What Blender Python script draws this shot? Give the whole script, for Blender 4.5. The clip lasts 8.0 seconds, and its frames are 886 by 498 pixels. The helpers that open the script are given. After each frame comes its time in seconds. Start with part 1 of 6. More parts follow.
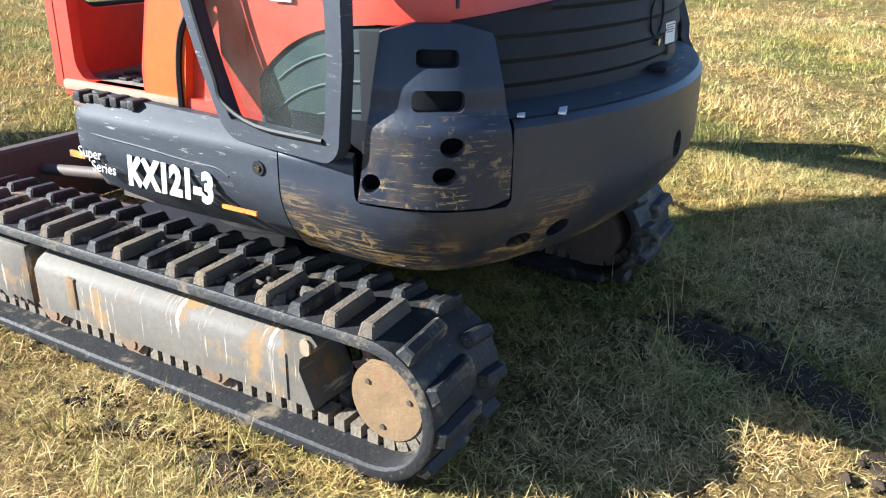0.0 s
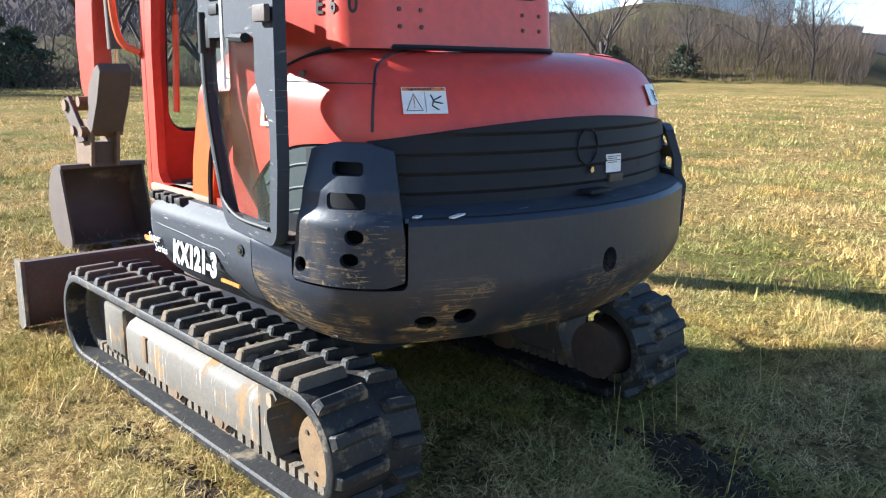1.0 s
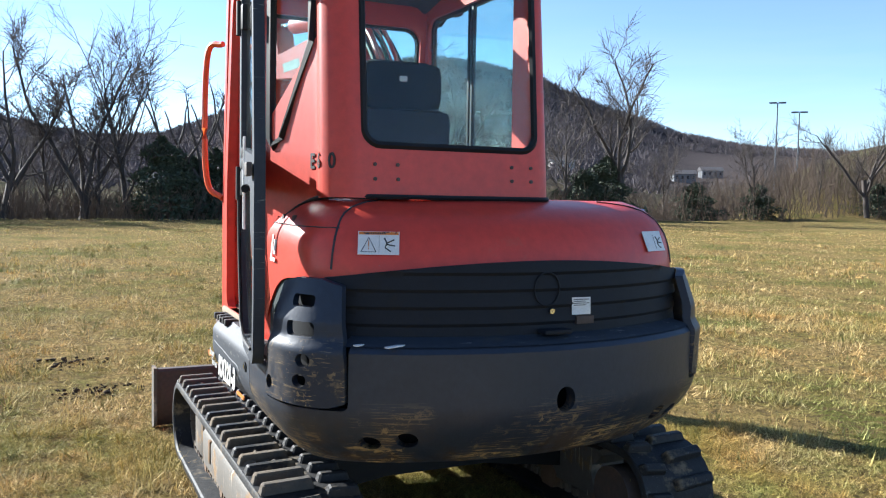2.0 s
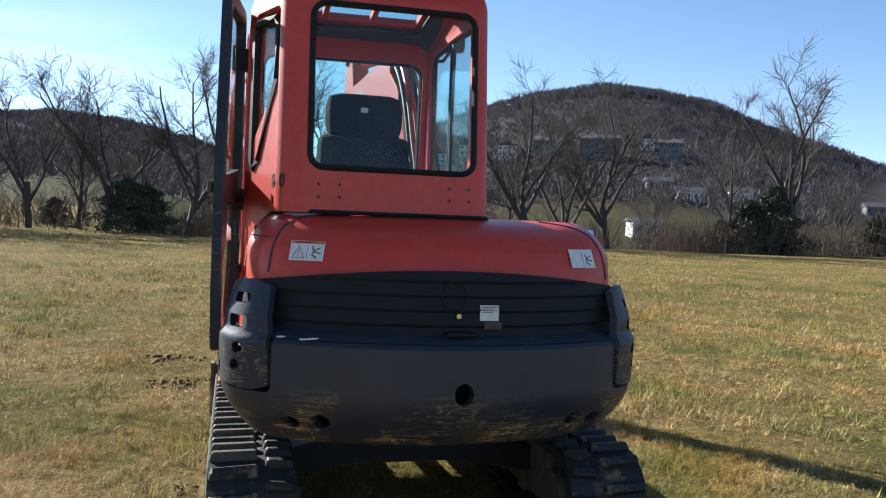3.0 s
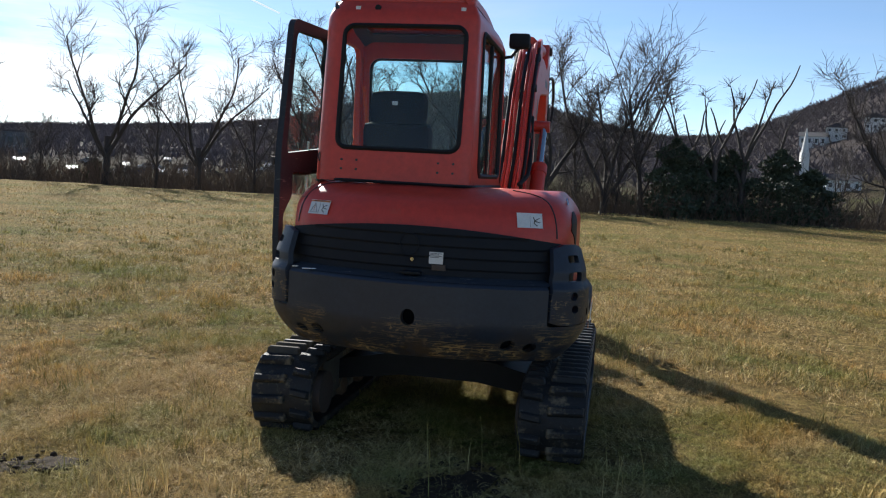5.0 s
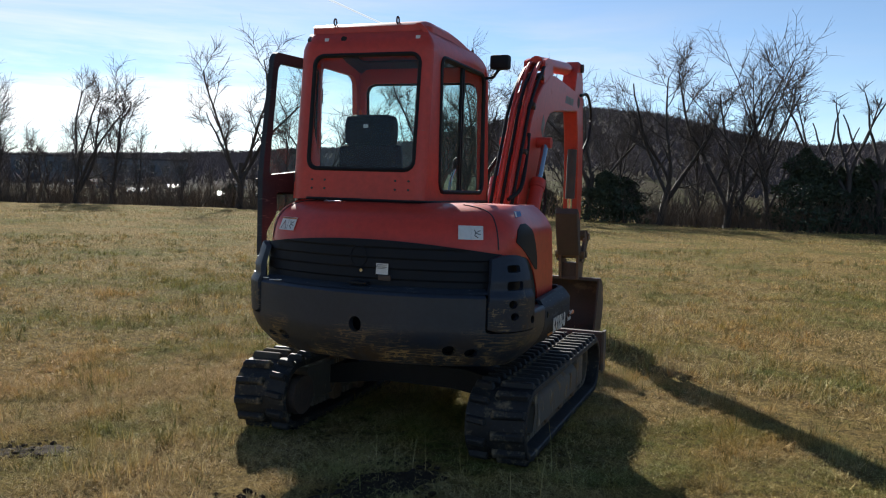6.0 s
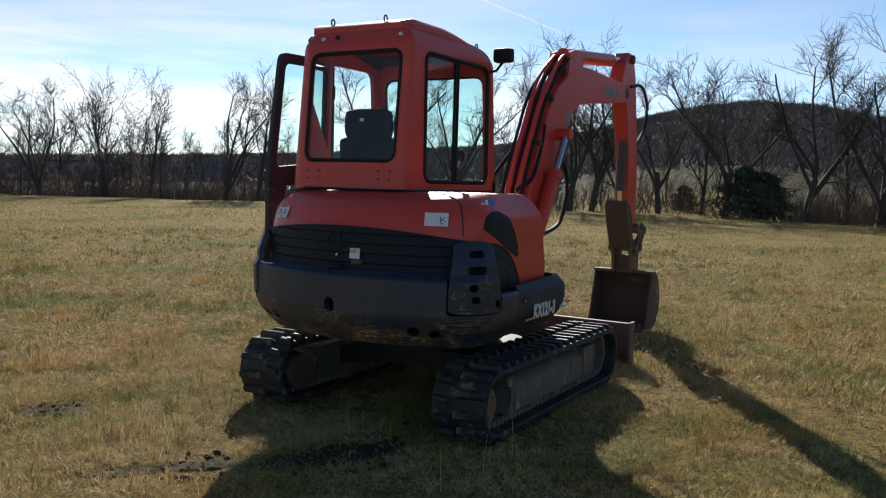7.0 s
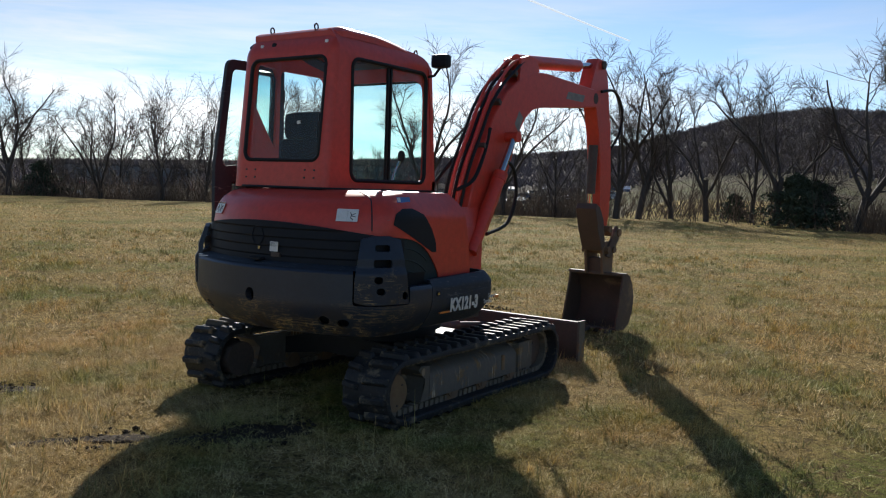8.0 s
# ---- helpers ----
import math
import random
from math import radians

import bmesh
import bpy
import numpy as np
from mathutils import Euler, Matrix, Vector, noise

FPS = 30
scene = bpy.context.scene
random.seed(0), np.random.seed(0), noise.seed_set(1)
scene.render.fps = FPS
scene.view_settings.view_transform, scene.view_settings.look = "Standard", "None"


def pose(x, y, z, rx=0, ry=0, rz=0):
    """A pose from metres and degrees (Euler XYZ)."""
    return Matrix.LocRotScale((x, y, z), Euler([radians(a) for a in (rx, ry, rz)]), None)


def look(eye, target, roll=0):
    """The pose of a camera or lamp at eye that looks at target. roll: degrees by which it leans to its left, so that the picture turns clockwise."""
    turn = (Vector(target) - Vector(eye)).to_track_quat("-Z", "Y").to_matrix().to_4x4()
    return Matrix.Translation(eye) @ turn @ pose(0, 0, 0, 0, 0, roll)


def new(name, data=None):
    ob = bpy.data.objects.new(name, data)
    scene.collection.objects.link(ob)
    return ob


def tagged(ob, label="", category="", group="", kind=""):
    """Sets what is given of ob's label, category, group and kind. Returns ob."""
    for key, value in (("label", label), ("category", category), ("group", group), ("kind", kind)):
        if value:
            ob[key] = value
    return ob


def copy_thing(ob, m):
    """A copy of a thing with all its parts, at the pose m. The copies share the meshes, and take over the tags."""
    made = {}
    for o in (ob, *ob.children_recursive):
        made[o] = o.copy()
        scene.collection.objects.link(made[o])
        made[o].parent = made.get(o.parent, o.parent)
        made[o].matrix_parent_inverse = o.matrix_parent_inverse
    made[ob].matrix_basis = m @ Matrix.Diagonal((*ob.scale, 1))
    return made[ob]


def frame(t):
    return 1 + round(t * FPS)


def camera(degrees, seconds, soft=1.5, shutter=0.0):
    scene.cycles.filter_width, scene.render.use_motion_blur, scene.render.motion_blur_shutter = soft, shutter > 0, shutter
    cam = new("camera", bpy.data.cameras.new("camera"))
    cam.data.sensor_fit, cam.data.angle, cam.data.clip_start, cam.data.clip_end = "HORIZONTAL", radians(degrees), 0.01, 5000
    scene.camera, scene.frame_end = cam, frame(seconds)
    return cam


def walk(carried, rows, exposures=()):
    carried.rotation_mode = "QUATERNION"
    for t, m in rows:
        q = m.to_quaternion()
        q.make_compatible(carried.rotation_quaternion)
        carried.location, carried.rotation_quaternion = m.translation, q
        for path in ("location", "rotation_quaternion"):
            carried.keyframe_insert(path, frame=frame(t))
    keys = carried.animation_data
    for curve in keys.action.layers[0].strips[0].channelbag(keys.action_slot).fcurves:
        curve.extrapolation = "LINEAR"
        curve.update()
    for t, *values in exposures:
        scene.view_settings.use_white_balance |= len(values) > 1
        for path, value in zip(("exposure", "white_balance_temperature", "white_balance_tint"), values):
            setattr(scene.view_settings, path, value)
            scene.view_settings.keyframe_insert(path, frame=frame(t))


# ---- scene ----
from mathutils.geometry import tessellate_polygon

cam = camera(55.2, 8.0, soft=1.15)
PATH = [
    (0, (-2.197, -2.306, 1.291), (-0.609, -1.348, 0.544), 0.7),
    (0.5, (-2.09, -2.717, 1.271), (-0.633, -1.519, 0.605), 1.3),
    (1, (-2.022, -3.187, 1.282), (-0.706, -1.744, 0.852), 0.7),
    (1.5, (-1.786, -3.542, 1.317), (-0.777, -1.841, 1.022), 0.1),
    (1.7, (-1.641, -3.659, 1.318), (-0.704, -1.907, 1.09), 0.3),
    (2.8, (-0.944, -4.372, 1.379), (-0.353, -2.461, 1.373), 2.6),
    (3, (-0.78, -4.478, 1.32), (-0.296, -2.538, 1.245), 2.3),
    (3.5, (-0.382, -4.81, 1.343), (-0.045, -2.845, 1.195), 1.9),
    (4, (-0.028, -5.073, 1.358), (0.041, -3.079, 1.214), 2.9),
    (4.5, (0.431, -5.244, 1.348), (0.274, -3.256, 1.201), 3.6),
    (5, (0.908, -5.458, 1.37), (0.519, -3.504, 1.198), 3.2),
    (5.2, (1.094, -5.473, 1.378), (0.568, -3.551, 1.206), 2.3),
    (6.3, (2.154, -5.444, 1.399), (1.378, -3.605, 1.271), 1.6),
    (6.5, (2.333, -5.407, 1.389), (1.461, -3.611, 1.263), 1.1),
    (7, (2.795, -5.246, 1.379), (1.783, -3.528, 1.221), 1.6),
    (7.5, (3.256, -5.219, 1.367), (2.186, -3.536, 1.215), 1.7),
    (8, (3.627, -5.019, 1.357), (2.494, -3.377, 1.211), 2.0),
]
EXPOSURES = [(0, 2.18, 5800, 8), (1, 2.20, 5850, 8), (1.7, 2.02, 5850, 8), (2.8, 1.40, 6050, 8), (3.5, 1.40, 6050, 8), (5, 1.0, 6250, 8), (6.5, 0.82, 6350, 8), (8, 0.82, 6350, 8)]      # seconds, stops, kelvin, tint
walk(cam, [(t, look(e, g, r)) for t, e, g, r in PATH], EXPOSURES)

# ---- world and sun ----
SUN_AZ, SUN_EL = radians(-35.5), radians(26)      # azimuth clockwise from +y, elevation
world = bpy.data.worlds.new("world")
scene.world = world
world.use_nodes = True
wn, wl = world.node_tree.nodes, world.node_tree.links
wn.clear()


def wnode(kind, **values):
    n = wn.new(kind)
    for key, value in values.items():
        n.inputs[key].default_value = value
    return n


w_out = wn.new("ShaderNodeOutputWorld")
w_bg = wnode("ShaderNodeBackground", Strength=0.071)
w_sky = wn.new("ShaderNodeTexSky")
w_sky.sky_type, w_sky.sun_disc = "NISHITA", False
w_sky.sun_elevation, w_sky.sun_rotation = SUN_EL, SUN_AZ
w_sky.air_density, w_sky.dust_density, w_sky.ozone_density, w_sky.altitude = 0.72, 0.06, 1.9, 200
# thin cirrus, streaked along the horizon
w_tc = wn.new("ShaderNodeTexCoord")
w_map = wn.new("ShaderNodeMapping")
w_map.inputs["Scale"].default_value = (1.6, 1.6, 15.0)
w_map.inputs["Location"].default_value = (0.35, 0.1, 0.2)
w_noise = wnode("ShaderNodeTexNoise", Scale=1.7, Detail=7.0, Roughness=0.62, Distortion=0.25)
w_ramp = wn.new("ShaderNodeValToRGB")
w_ramp.color_ramp.elements[0].position, w_ramp.color_ramp.elements[1].position = 0.36, 0.62
w_sep = wn.new("ShaderNodeSeparateXYZ")
w_band = wn.new("ShaderNodeMapRange")
w_band.interpolation_type = "SMOOTHSTEP"
for key, value in (("From Min", 0.30), ("From Max", 0.08), ("To Min", 0.0), ("To Max", 0.85)):
    w_band.inputs[key].default_value = value
w_side = wn.new("ShaderNodeMapRange")
w_side.interpolation_type = "SMOOTHSTEP"
for key, value in (("From Min", 0.15), ("From Max", -0.55), ("To Min", 0.12), ("To Max", 1.0)):
    w_side.inputs[key].default_value = value
w_m1 = wn.new("ShaderNodeMath"); w_m1.operation = "MULTIPLY"
w_m2 = wn.new("ShaderNodeMath"); w_m2.operation = "MULTIPLY"
w_mix = wn.new("ShaderNodeMixRGB")
w_gain = wn.new("ShaderNodeMixRGB"); w_gain.blend_type = "MULTIPLY"; w_gain.inputs[0].default_value = 1.0
w_gain.inputs[2].default_value = (1.36, 1.35, 1.35, 1)
wl.new(w_tc.outputs["Generated"], w_map.inputs["Vector"])
wl.new(w_map.outputs["Vector"], w_noise.inputs["Vector"])
wl.new(w_noise.outputs["Fac"], w_ramp.inputs[0])
wl.new(w_tc.outputs["Generated"], w_sep.inputs[0])
wl.new(w_sep.outputs["Z"], w_band.inputs["Value"])
wl.new(w_sep.outputs["X"], w_side.inputs["Value"])
wl.new(w_ramp.outputs[0], w_m1.inputs[0]); wl.new(w_band.outputs[0], w_m1.inputs[1])
wl.new(w_m1.outputs[0], w_m2.inputs[0]); wl.new(w_side.outputs[0], w_m2.inputs[1])
wl.new(w_m2.outputs[0], w_mix.inputs[0])
wl.new(w_sky.outputs[0], w_mix.inputs[1])
w_grey = wn.new("ShaderNodeRGBToBW")
wl.new(w_sky.outputs[0], w_grey.inputs[0])
wl.new(w_grey.outputs[0], w_gain.inputs[1])
wl.new(w_gain.outputs[0], w_mix.inputs[2])
wl.new(w_mix.outputs[0], w_bg.inputs["Color"])
wl.new(w_bg.outputs[0], w_out.inputs[0])

sun_dir = Vector((math.sin(SUN_AZ) * math.cos(SUN_EL), math.cos(SUN_AZ) * math.cos(SUN_EL), math.sin(SUN_EL)))
sun = new("sun", bpy.data.lights.new("sun", "SUN"))
sun.data.energy, sun.data.angle, sun.data.color = 5.0, radians(0.55), (1.0, 0.95, 0.86)
sun.matrix_world = look(sun_dir * 50, (0, 0, 0))


# ---- materials ----
def material(name, base, second=None, scale=8.0, amount=0.5, rough=0.6, metal=0.0, bump=0.0, bump_scale=60.0, wear=None,
             wear_level=0.62, wear_scale=(9.0, 9.0, 9.0), coat=0.0, vary=0.0, stain=None, stain_level=0.6, stain_scale=3.0, low=None, spec=0.5, chips=0.0, patch=0.0):
    """Base and second colours mixed by noise, stains and scratches laid over, fine relief."""
    m = bpy.data.materials.new(name)
    m.use_nodes = True
    n, l = m.node_tree.nodes, m.node_tree.links
    p = n["Principled BSDF"]
    p.inputs["Roughness"].default_value, p.inputs["Metallic"].default_value = rough, metal
    p.inputs["Coat Weight"].default_value = coat
    p.inputs["Specular IOR Level"].default_value = spec
    p.inputs["Coat Roughness"].default_value = 0.15
    tc = n.new("ShaderNodeTexCoord")

    def noise_tex(sc, detail=5.0, rough_=0.6, vec=None):
        t = n.new("ShaderNodeTexNoise")
        t.inputs["Scale"].default_value, t.inputs["Detail"].default_value, t.inputs["Roughness"].default_value = sc, detail, rough_
        l.new(vec or tc.outputs["Object"], t.inputs["Vector"])
        return t

    def ramp(src, lo, hi):
        r = n.new("ShaderNodeMapRange")
        r.inputs["From Min"].default_value, r.inputs["From Max"].default_value = lo, hi
        l.new(src, r.inputs["Value"])
        return r.outputs[0]

    def mix(fac, a, b):
        x = n.new("ShaderNodeMixRGB")
        for sock, v in ((x.inputs[0], fac), (x.inputs[1], a), (x.inputs[2], b)):
            if isinstance(v, tuple):
                sock.default_value = (*v, 1)
            elif isinstance(v, float):
                sock.default_value = v
            else:
                l.new(v, sock)
        return x.outputs[0]

    second = second or tuple(c * 0.72 for c in base)
    col = mix(ramp(noise_tex(scale).outputs["Fac"], 0.5 - amount / 2, 0.5 + amount / 2), base, second)
    fine = noise_tex(scale * 9, 4.0)
    col = mix(ramp(fine.outputs["Fac"], 0.3, 1.1), col, tuple(c * 0.55 for c in base))
    if vary:
        info = n.new("ShaderNodeObjectInfo")
        col = mix(ramp(info.outputs["Random"], 0.0, 1.0 / vary), col, second)
    rough_src = None
    fall = None
    if low:      # rubbed most along the lower rim
        sp = n.new("ShaderNodeSeparateXYZ")
        l.new(tc.outputs["Object"], sp.inputs[0])
        fall = ramp(sp.outputs["Z"], low[1], low[0])

    def fade(src):
        if fall is None:
            return src
        mu = n.new("ShaderNodeMath")
        mu.operation = "MULTIPLY"
        mu.use_clamp = True
        l.new(src, mu.inputs[0]); l.new(fall, mu.inputs[1])
        return mu.outputs[0]

    if stain:
        sm = fade(ramp(noise_tex(stain_scale, 7.0, 0.68).outputs["Fac"], stain_level, stain_level + 0.1))
        col = mix(sm, col, stain)
        rough_src = sm
    if wear:
        mp = n.new("ShaderNodeMapping")
        mp.inputs["Scale"].default_value = wear_scale
        l.new(tc.outputs["Object"], mp.inputs["Vector"])
        wm = ramp(noise_tex(1.0, 8.0, 0.7, mp.outputs[0]).outputs["Fac"], wear_level, wear_level + 0.035)
        if chips:      # blotches of bare metal between the scratches
            mxx = n.new("ShaderNodeMath")
            mxx.operation = "MAXIMUM"
            l.new(wm, mxx.inputs[0])
            l.new(ramp(noise_tex(26.0, 9.0, 0.72).outputs["Fac"], chips, chips + 0.03), mxx.inputs[1])
            wm = mxx.outputs[0]
        if patch:      # only in patches
            mpp = n.new("ShaderNodeMath")
            mpp.operation = "MULTIPLY"
            l.new(wm, mpp.inputs[0])
            l.new(ramp(noise_tex(patch, 4.0, 0.6).outputs["Fac"], 0.46, 0.60), mpp.inputs[1])
            wm = mpp.outputs[0]
        wm = fade(wm)
        col = mix(wm, col, wear)
        rough_src = rough_src or wm
    l.new(col, p.inputs["Base Color"])
    if rough_src is not None:
        rr = n.new("ShaderNodeMapRange")
        rr.inputs["To Min"].default_value, rr.inputs["To Max"].default_value = rough, min(1.0, rough + 0.35)
        l.new(rough_src, rr.inputs["Value"])
        l.new(rr.outputs[0], p.inputs["Roughness"])
    if bump:
        b = n.new("ShaderNodeBump")
        b.inputs["Strength"].default_value, b.inputs["Distance"].default_value = bump, 0.01
        l.new(noise_tex(bump_scale, 4.0).outputs["Fac"], b.inputs["Height"])
        l.new(b.outputs[0], p.inputs["Normal"])
    return m


RED = material("faded_red_paint", (0.60, 0.056, 0.030), (0.52, 0.044, 0.026), 3.0, 0.5, 0.42, coat=0.12, spec=0.4, stain=(0.40, 0.085, 0.050),
               stain_level=0.64, stain_scale=5.0, bump=0.03, bump_scale=25, wear=(0.30, 0.10, 0.07), wear_level=0.66, wear_scale=(14.0, 14.0, 60.0), patch=3.0)
ORANGE = material("orange_paint", (0.72, 0.105, 0.018), (0.62, 0.078, 0.018), 3.0, 0.5, 0.42, coat=0.10, spec=0.35, stain=(0.38, 0.11, 0.045),
                  stain_level=0.66, stain_scale=5.0, bump=0.03, bump_scale=25)
DARK = material("dark_paint", (0.032, 0.039, 0.052), (0.022, 0.027, 0.036), 5.0, 0.6, 0.64, stain=(0.060, 0.056, 0.050), stain_level=0.60,
                stain_scale=4.0, bump=0.06, bump_scale=40, wear=(0.20, 0.19, 0.17), wear_level=0.60, wear_scale=(9.0, 16.0, 120.0), patch=6.0, spec=0.28)
SCRAPED = material("scraped_dark_paint", (0.026, 0.034, 0.052), (0.018, 0.024, 0.036), 5.0, 0.6, 0.42, wear=(0.44, 0.30, 0.13),
                   wear_level=0.53, wear_scale=(9.0, 9.0, 190.0), stain=(0.058, 0.040, 0.027), stain_level=0.50, stain_scale=3.0, bump=0.10, bump_scale=30,
                   low=(0.535, 0.73), chips=0.56, patch=4.5, spec=0.4)
GUARD = material("scratched_cast_guard", (0.022, 0.030, 0.048), (0.015, 0.020, 0.032), 5.0, 0.6, 0.44, wear=(0.40, 0.28, 0.13), wear_level=0.57,
                 wear_scale=(12.0, 12.0, 160.0), stain=(0.060, 0.044, 0.030), stain_level=0.5, stain_scale=5.0, bump=0.10, bump_scale=30, low=(0.72, 0.93), chips=0.575, patch=7.0, spec=0.35)
# black plastic parts; also the sheets that paint shade behind holes and guards
PLASTIC_AND_SHADE = material("black_plastic_and_shade", (0.010, 0.012, 0.016), (0.007, 0.008, 0.011), 12.0, 0.5, 0.6, bump=0.05, bump_scale=150, spec=0.25)
VENT = material("black_vent_plastic", (0.013, 0.015, 0.020), (0.009, 0.011, 0.015), 12.0, 0.5, 0.62, stain=(0.022, 0.021, 0.020), stain_level=0.6, bump=0.05, bump_scale=150, spec=0.2)
PANEL = material("dark_green_panel", (0.017, 0.030, 0.032), (0.012, 0.020, 0.022), 6.0, 0.5, 0.65, stain=(0.055, 0.060, 0.052), stain_level=0.62, bump=0.04, spec=0.3)
RUBBER = material("track_rubber", (0.015, 0.016, 0.018), (0.026, 0.025, 0.025), 7.0, 0.6, 0.62, spec=0.3, stain=(0.15, 0.120, 0.080), stain_level=0.55,
                  stain_scale=9.0, bump=0.3, bump_scale=70, wear=(0.07, 0.068, 0.066), wear_level=0.61, wear_scale=(40.0, 40.0, 40.0))
MUD = material("muddy_rubber", (0.20, 0.145, 0.085), (0.055, 0.05, 0.045), 11.0, 0.4, 0.95, bump=0.6, bump_scale=80, vary=1.0)
TEETH = material("muddy_teeth", (0.19, 0.155, 0.11), (0.085, 0.072, 0.058), 9.0, 0.5, 0.95, bump=0.5, bump_scale=90)
FRAME = material("dusty_frame_steel", (0.120, 0.104, 0.080), (0.066, 0.060, 0.056), 5.0, 0.5, 0.7, wear=(0.40, 0.34, 0.25), wear_level=0.575,
                 wear_scale=(6.0, 75.0, 3.0), stain=(0.20, 0.120, 0.050), stain_level=0.53, stain_scale=5.0, bump=0.15, patch=5.0)
DRIVE = material("tan_drive_steel", (0.22, 0.140, 0.066), (0.12, 0.074, 0.040), 16.0, 0.5, 0.7, stain=(0.17, 0.095, 0.05), stain_level=0.55, stain_scale=12.0, bump=0.2, bump_scale=90)
RUST = material("rusty_steel", (0.19, 0.118, 0.064), (0.10, 0.060, 0.036), 14.0, 0.6, 0.8, stain=(0.30, 0.19, 0.11), stain_level=0.6, bump=0.2, bump_scale=110)
DARKSTEEL = material("dark_worn_steel", (0.05, 0.040, 0.036), (0.095, 0.060, 0.042), 6.0, 0.6, 0.7, stain=(0.18, 0.11, 0.065), stain_level=0.62, bump=0.15)
CHROME = material("bright_rod", (0.62, 0.62, 0.62), (0.5, 0.5, 0.5), 20.0, 0.4, 0.16, metal=1.0)
HOSE = material("hose_rubber", (0.013, 0.013, 0.014), None, 20.0, 0.4, 0.6, spec=0.25)
WHITE = material("white_print", (0.66, 0.65, 0.62), (0.54, 0.53, 0.49), 25.0, 0.5, 0.6, wear=(0.08, 0.08, 0.09), wear_level=0.62, wear_scale=(38.0, 38.0, 38.0))
LABELW = material("label_white", (0.76, 0.76, 0.74), (0.68, 0.67, 0.64), 30.0, 0.4, 0.45)
BLACKINK = material("black_print", (0.015, 0.015, 0.016), None, 20.0, 0.3, 0.5)
ORANGEINK = material("orange_print", (0.72, 0.22, 0.03), None, 20.0, 0.3, 0.5, wear=(0.03, 0.035, 0.05), wear_level=0.56, wear_scale=(30.0, 30.0, 60.0))
BLUEINK = material("blue_print", (0.06, 0.16, 0.42), None, 20.0, 0.3, 0.5)
CREAM = material("dusty_cream_sill", (0.34, 0.26, 0.17), (0.17, 0.13, 0.09), 14.0, 0.6, 0.85, bump=0.2)
STEP = material("dusty_step_steel", (0.15, 0.085, 0.065), (0.075, 0.055, 0.050), 9.0, 0.6, 0.7, bump=0.2, stain=(0.26, 0.19, 0.13), stain_level=0.6)
MAT = material("floor_mat", (0.10, 0.10, 0.10), (0.26, 0.21, 0.15), 10.0, 0.5, 0.9, bump=0.3)
FABRIC = material("seat_fabric", (0.008, 0.009, 0.012), (0.011, 0.011, 0.014), 14.0, 0.5, 0.95, bump=0.25, bump_scale=300, spec=0.1)
BUCKET = material("bucket_steel", (0.085, 0.055, 0.040), (0.05, 0.035, 0.028), 9.0, 0.6, 0.7, stain=(0.18, 0.13, 0.085), stain_level=0.6, bump=0.2)
LINER = material("cab_liner", (0.045, 0.047, 0.05), None, 8.0, 0.5, 0.7)


def glass_material():
    m = bpy.data.materials.new("tinted_glass")
    m.use_nodes = True
    n, l = m.node_tree.nodes, m.node_tree.links
    out = n["Material Output"]
    n.remove(n["Principled BSDF"])
    clear = n.new("ShaderNodeBsdfTransparent"); clear.inputs[0].default_value = (0.86, 0.95, 0.94, 1)
    gloss = n.new("ShaderNodeBsdfGlossy"); gloss.inputs["Roughness"].default_value = 0.03
    dust = n.new("ShaderNodeBsdfDiffuse"); dust.inputs[0].default_value = (0.55, 0.56, 0.52, 1)
    face = n.new("ShaderNodeLayerWeight"); face.inputs[0].default_value = 0.5
    fpow = n.new("ShaderNodeMath"); fpow.operation = "POWER"; fpow.inputs[1].default_value = 4.0
    l.new(face.outputs["Facing"], fpow.inputs[0])
    fres = n.new("ShaderNodeMath"); fres.operation = "MULTIPLY_ADD"; fres.inputs[1].default_value = 0.5; fres.inputs[2].default_value = 0.018
    l.new(fpow.outputs[0], fres.inputs[0])
    tc = n.new("ShaderNodeTexCoord")
    no = n.new("ShaderNodeTexNoise"); no.inputs["Scale"].default_value = 6.0; no.inputs["Detail"].default_value = 8.0
    l.new(tc.outputs["Object"], no.inputs["Vector"])
    mr = n.new("ShaderNodeMapRange")
    for key, value in (("From Min", 0.35), ("From Max", 0.8), ("To Min", 0.003), ("To Max", 0.03)):
        mr.inputs[key].default_value = value
    l.new(no.outputs["Fac"], mr.inputs["Value"])
    a = n.new("ShaderNodeMixShader"); b = n.new("ShaderNodeMixShader")
    l.new(mr.outputs[0], a.inputs[0]); l.new(clear.outputs[0], a.inputs[1]); l.new(dust.outputs[0], a.inputs[2])
    l.new(fres.outputs[0], b.inputs[0]); l.new(a.outputs[0], b.inputs[1]); l.new(gloss.outputs[0], b.inputs[2])
    l.new(b.outputs[0], out.inputs[0])
    return m


GLASS = glass_material()


# ---- mesh helpers ----
def finish(name, bm, mat, smooth=35):
    bmesh.ops.recalc_face_normals(bm, faces=bm.faces)
    me = bpy.data.meshes.new(name)
    bm.to_mesh(me)
    bm.free()
    me.materials.append(mat)
    if smooth and len(me.polygons):
        me.polygons.foreach_set("use_smooth", [True] * len(me.polygons))
        me.set_sharp_from_angle(angle=radians(smooth))
    return me


def part(name, bm, mat, parent, label="", smooth=35):
    """Links a bmesh as one mesh object under a thing or a part."""
    ob = new(name, finish(name, bm, mat, smooth))
    ob.parent = parent
    if label:
        ob["label"] = label
    return ob


def thing(name, label, category, at=(0, 0, 0), group="", kind=""):
    e = new(name)
    e.location = at
    e.empty_display_size = 0.1
    return tagged(e, label, category, group, kind)


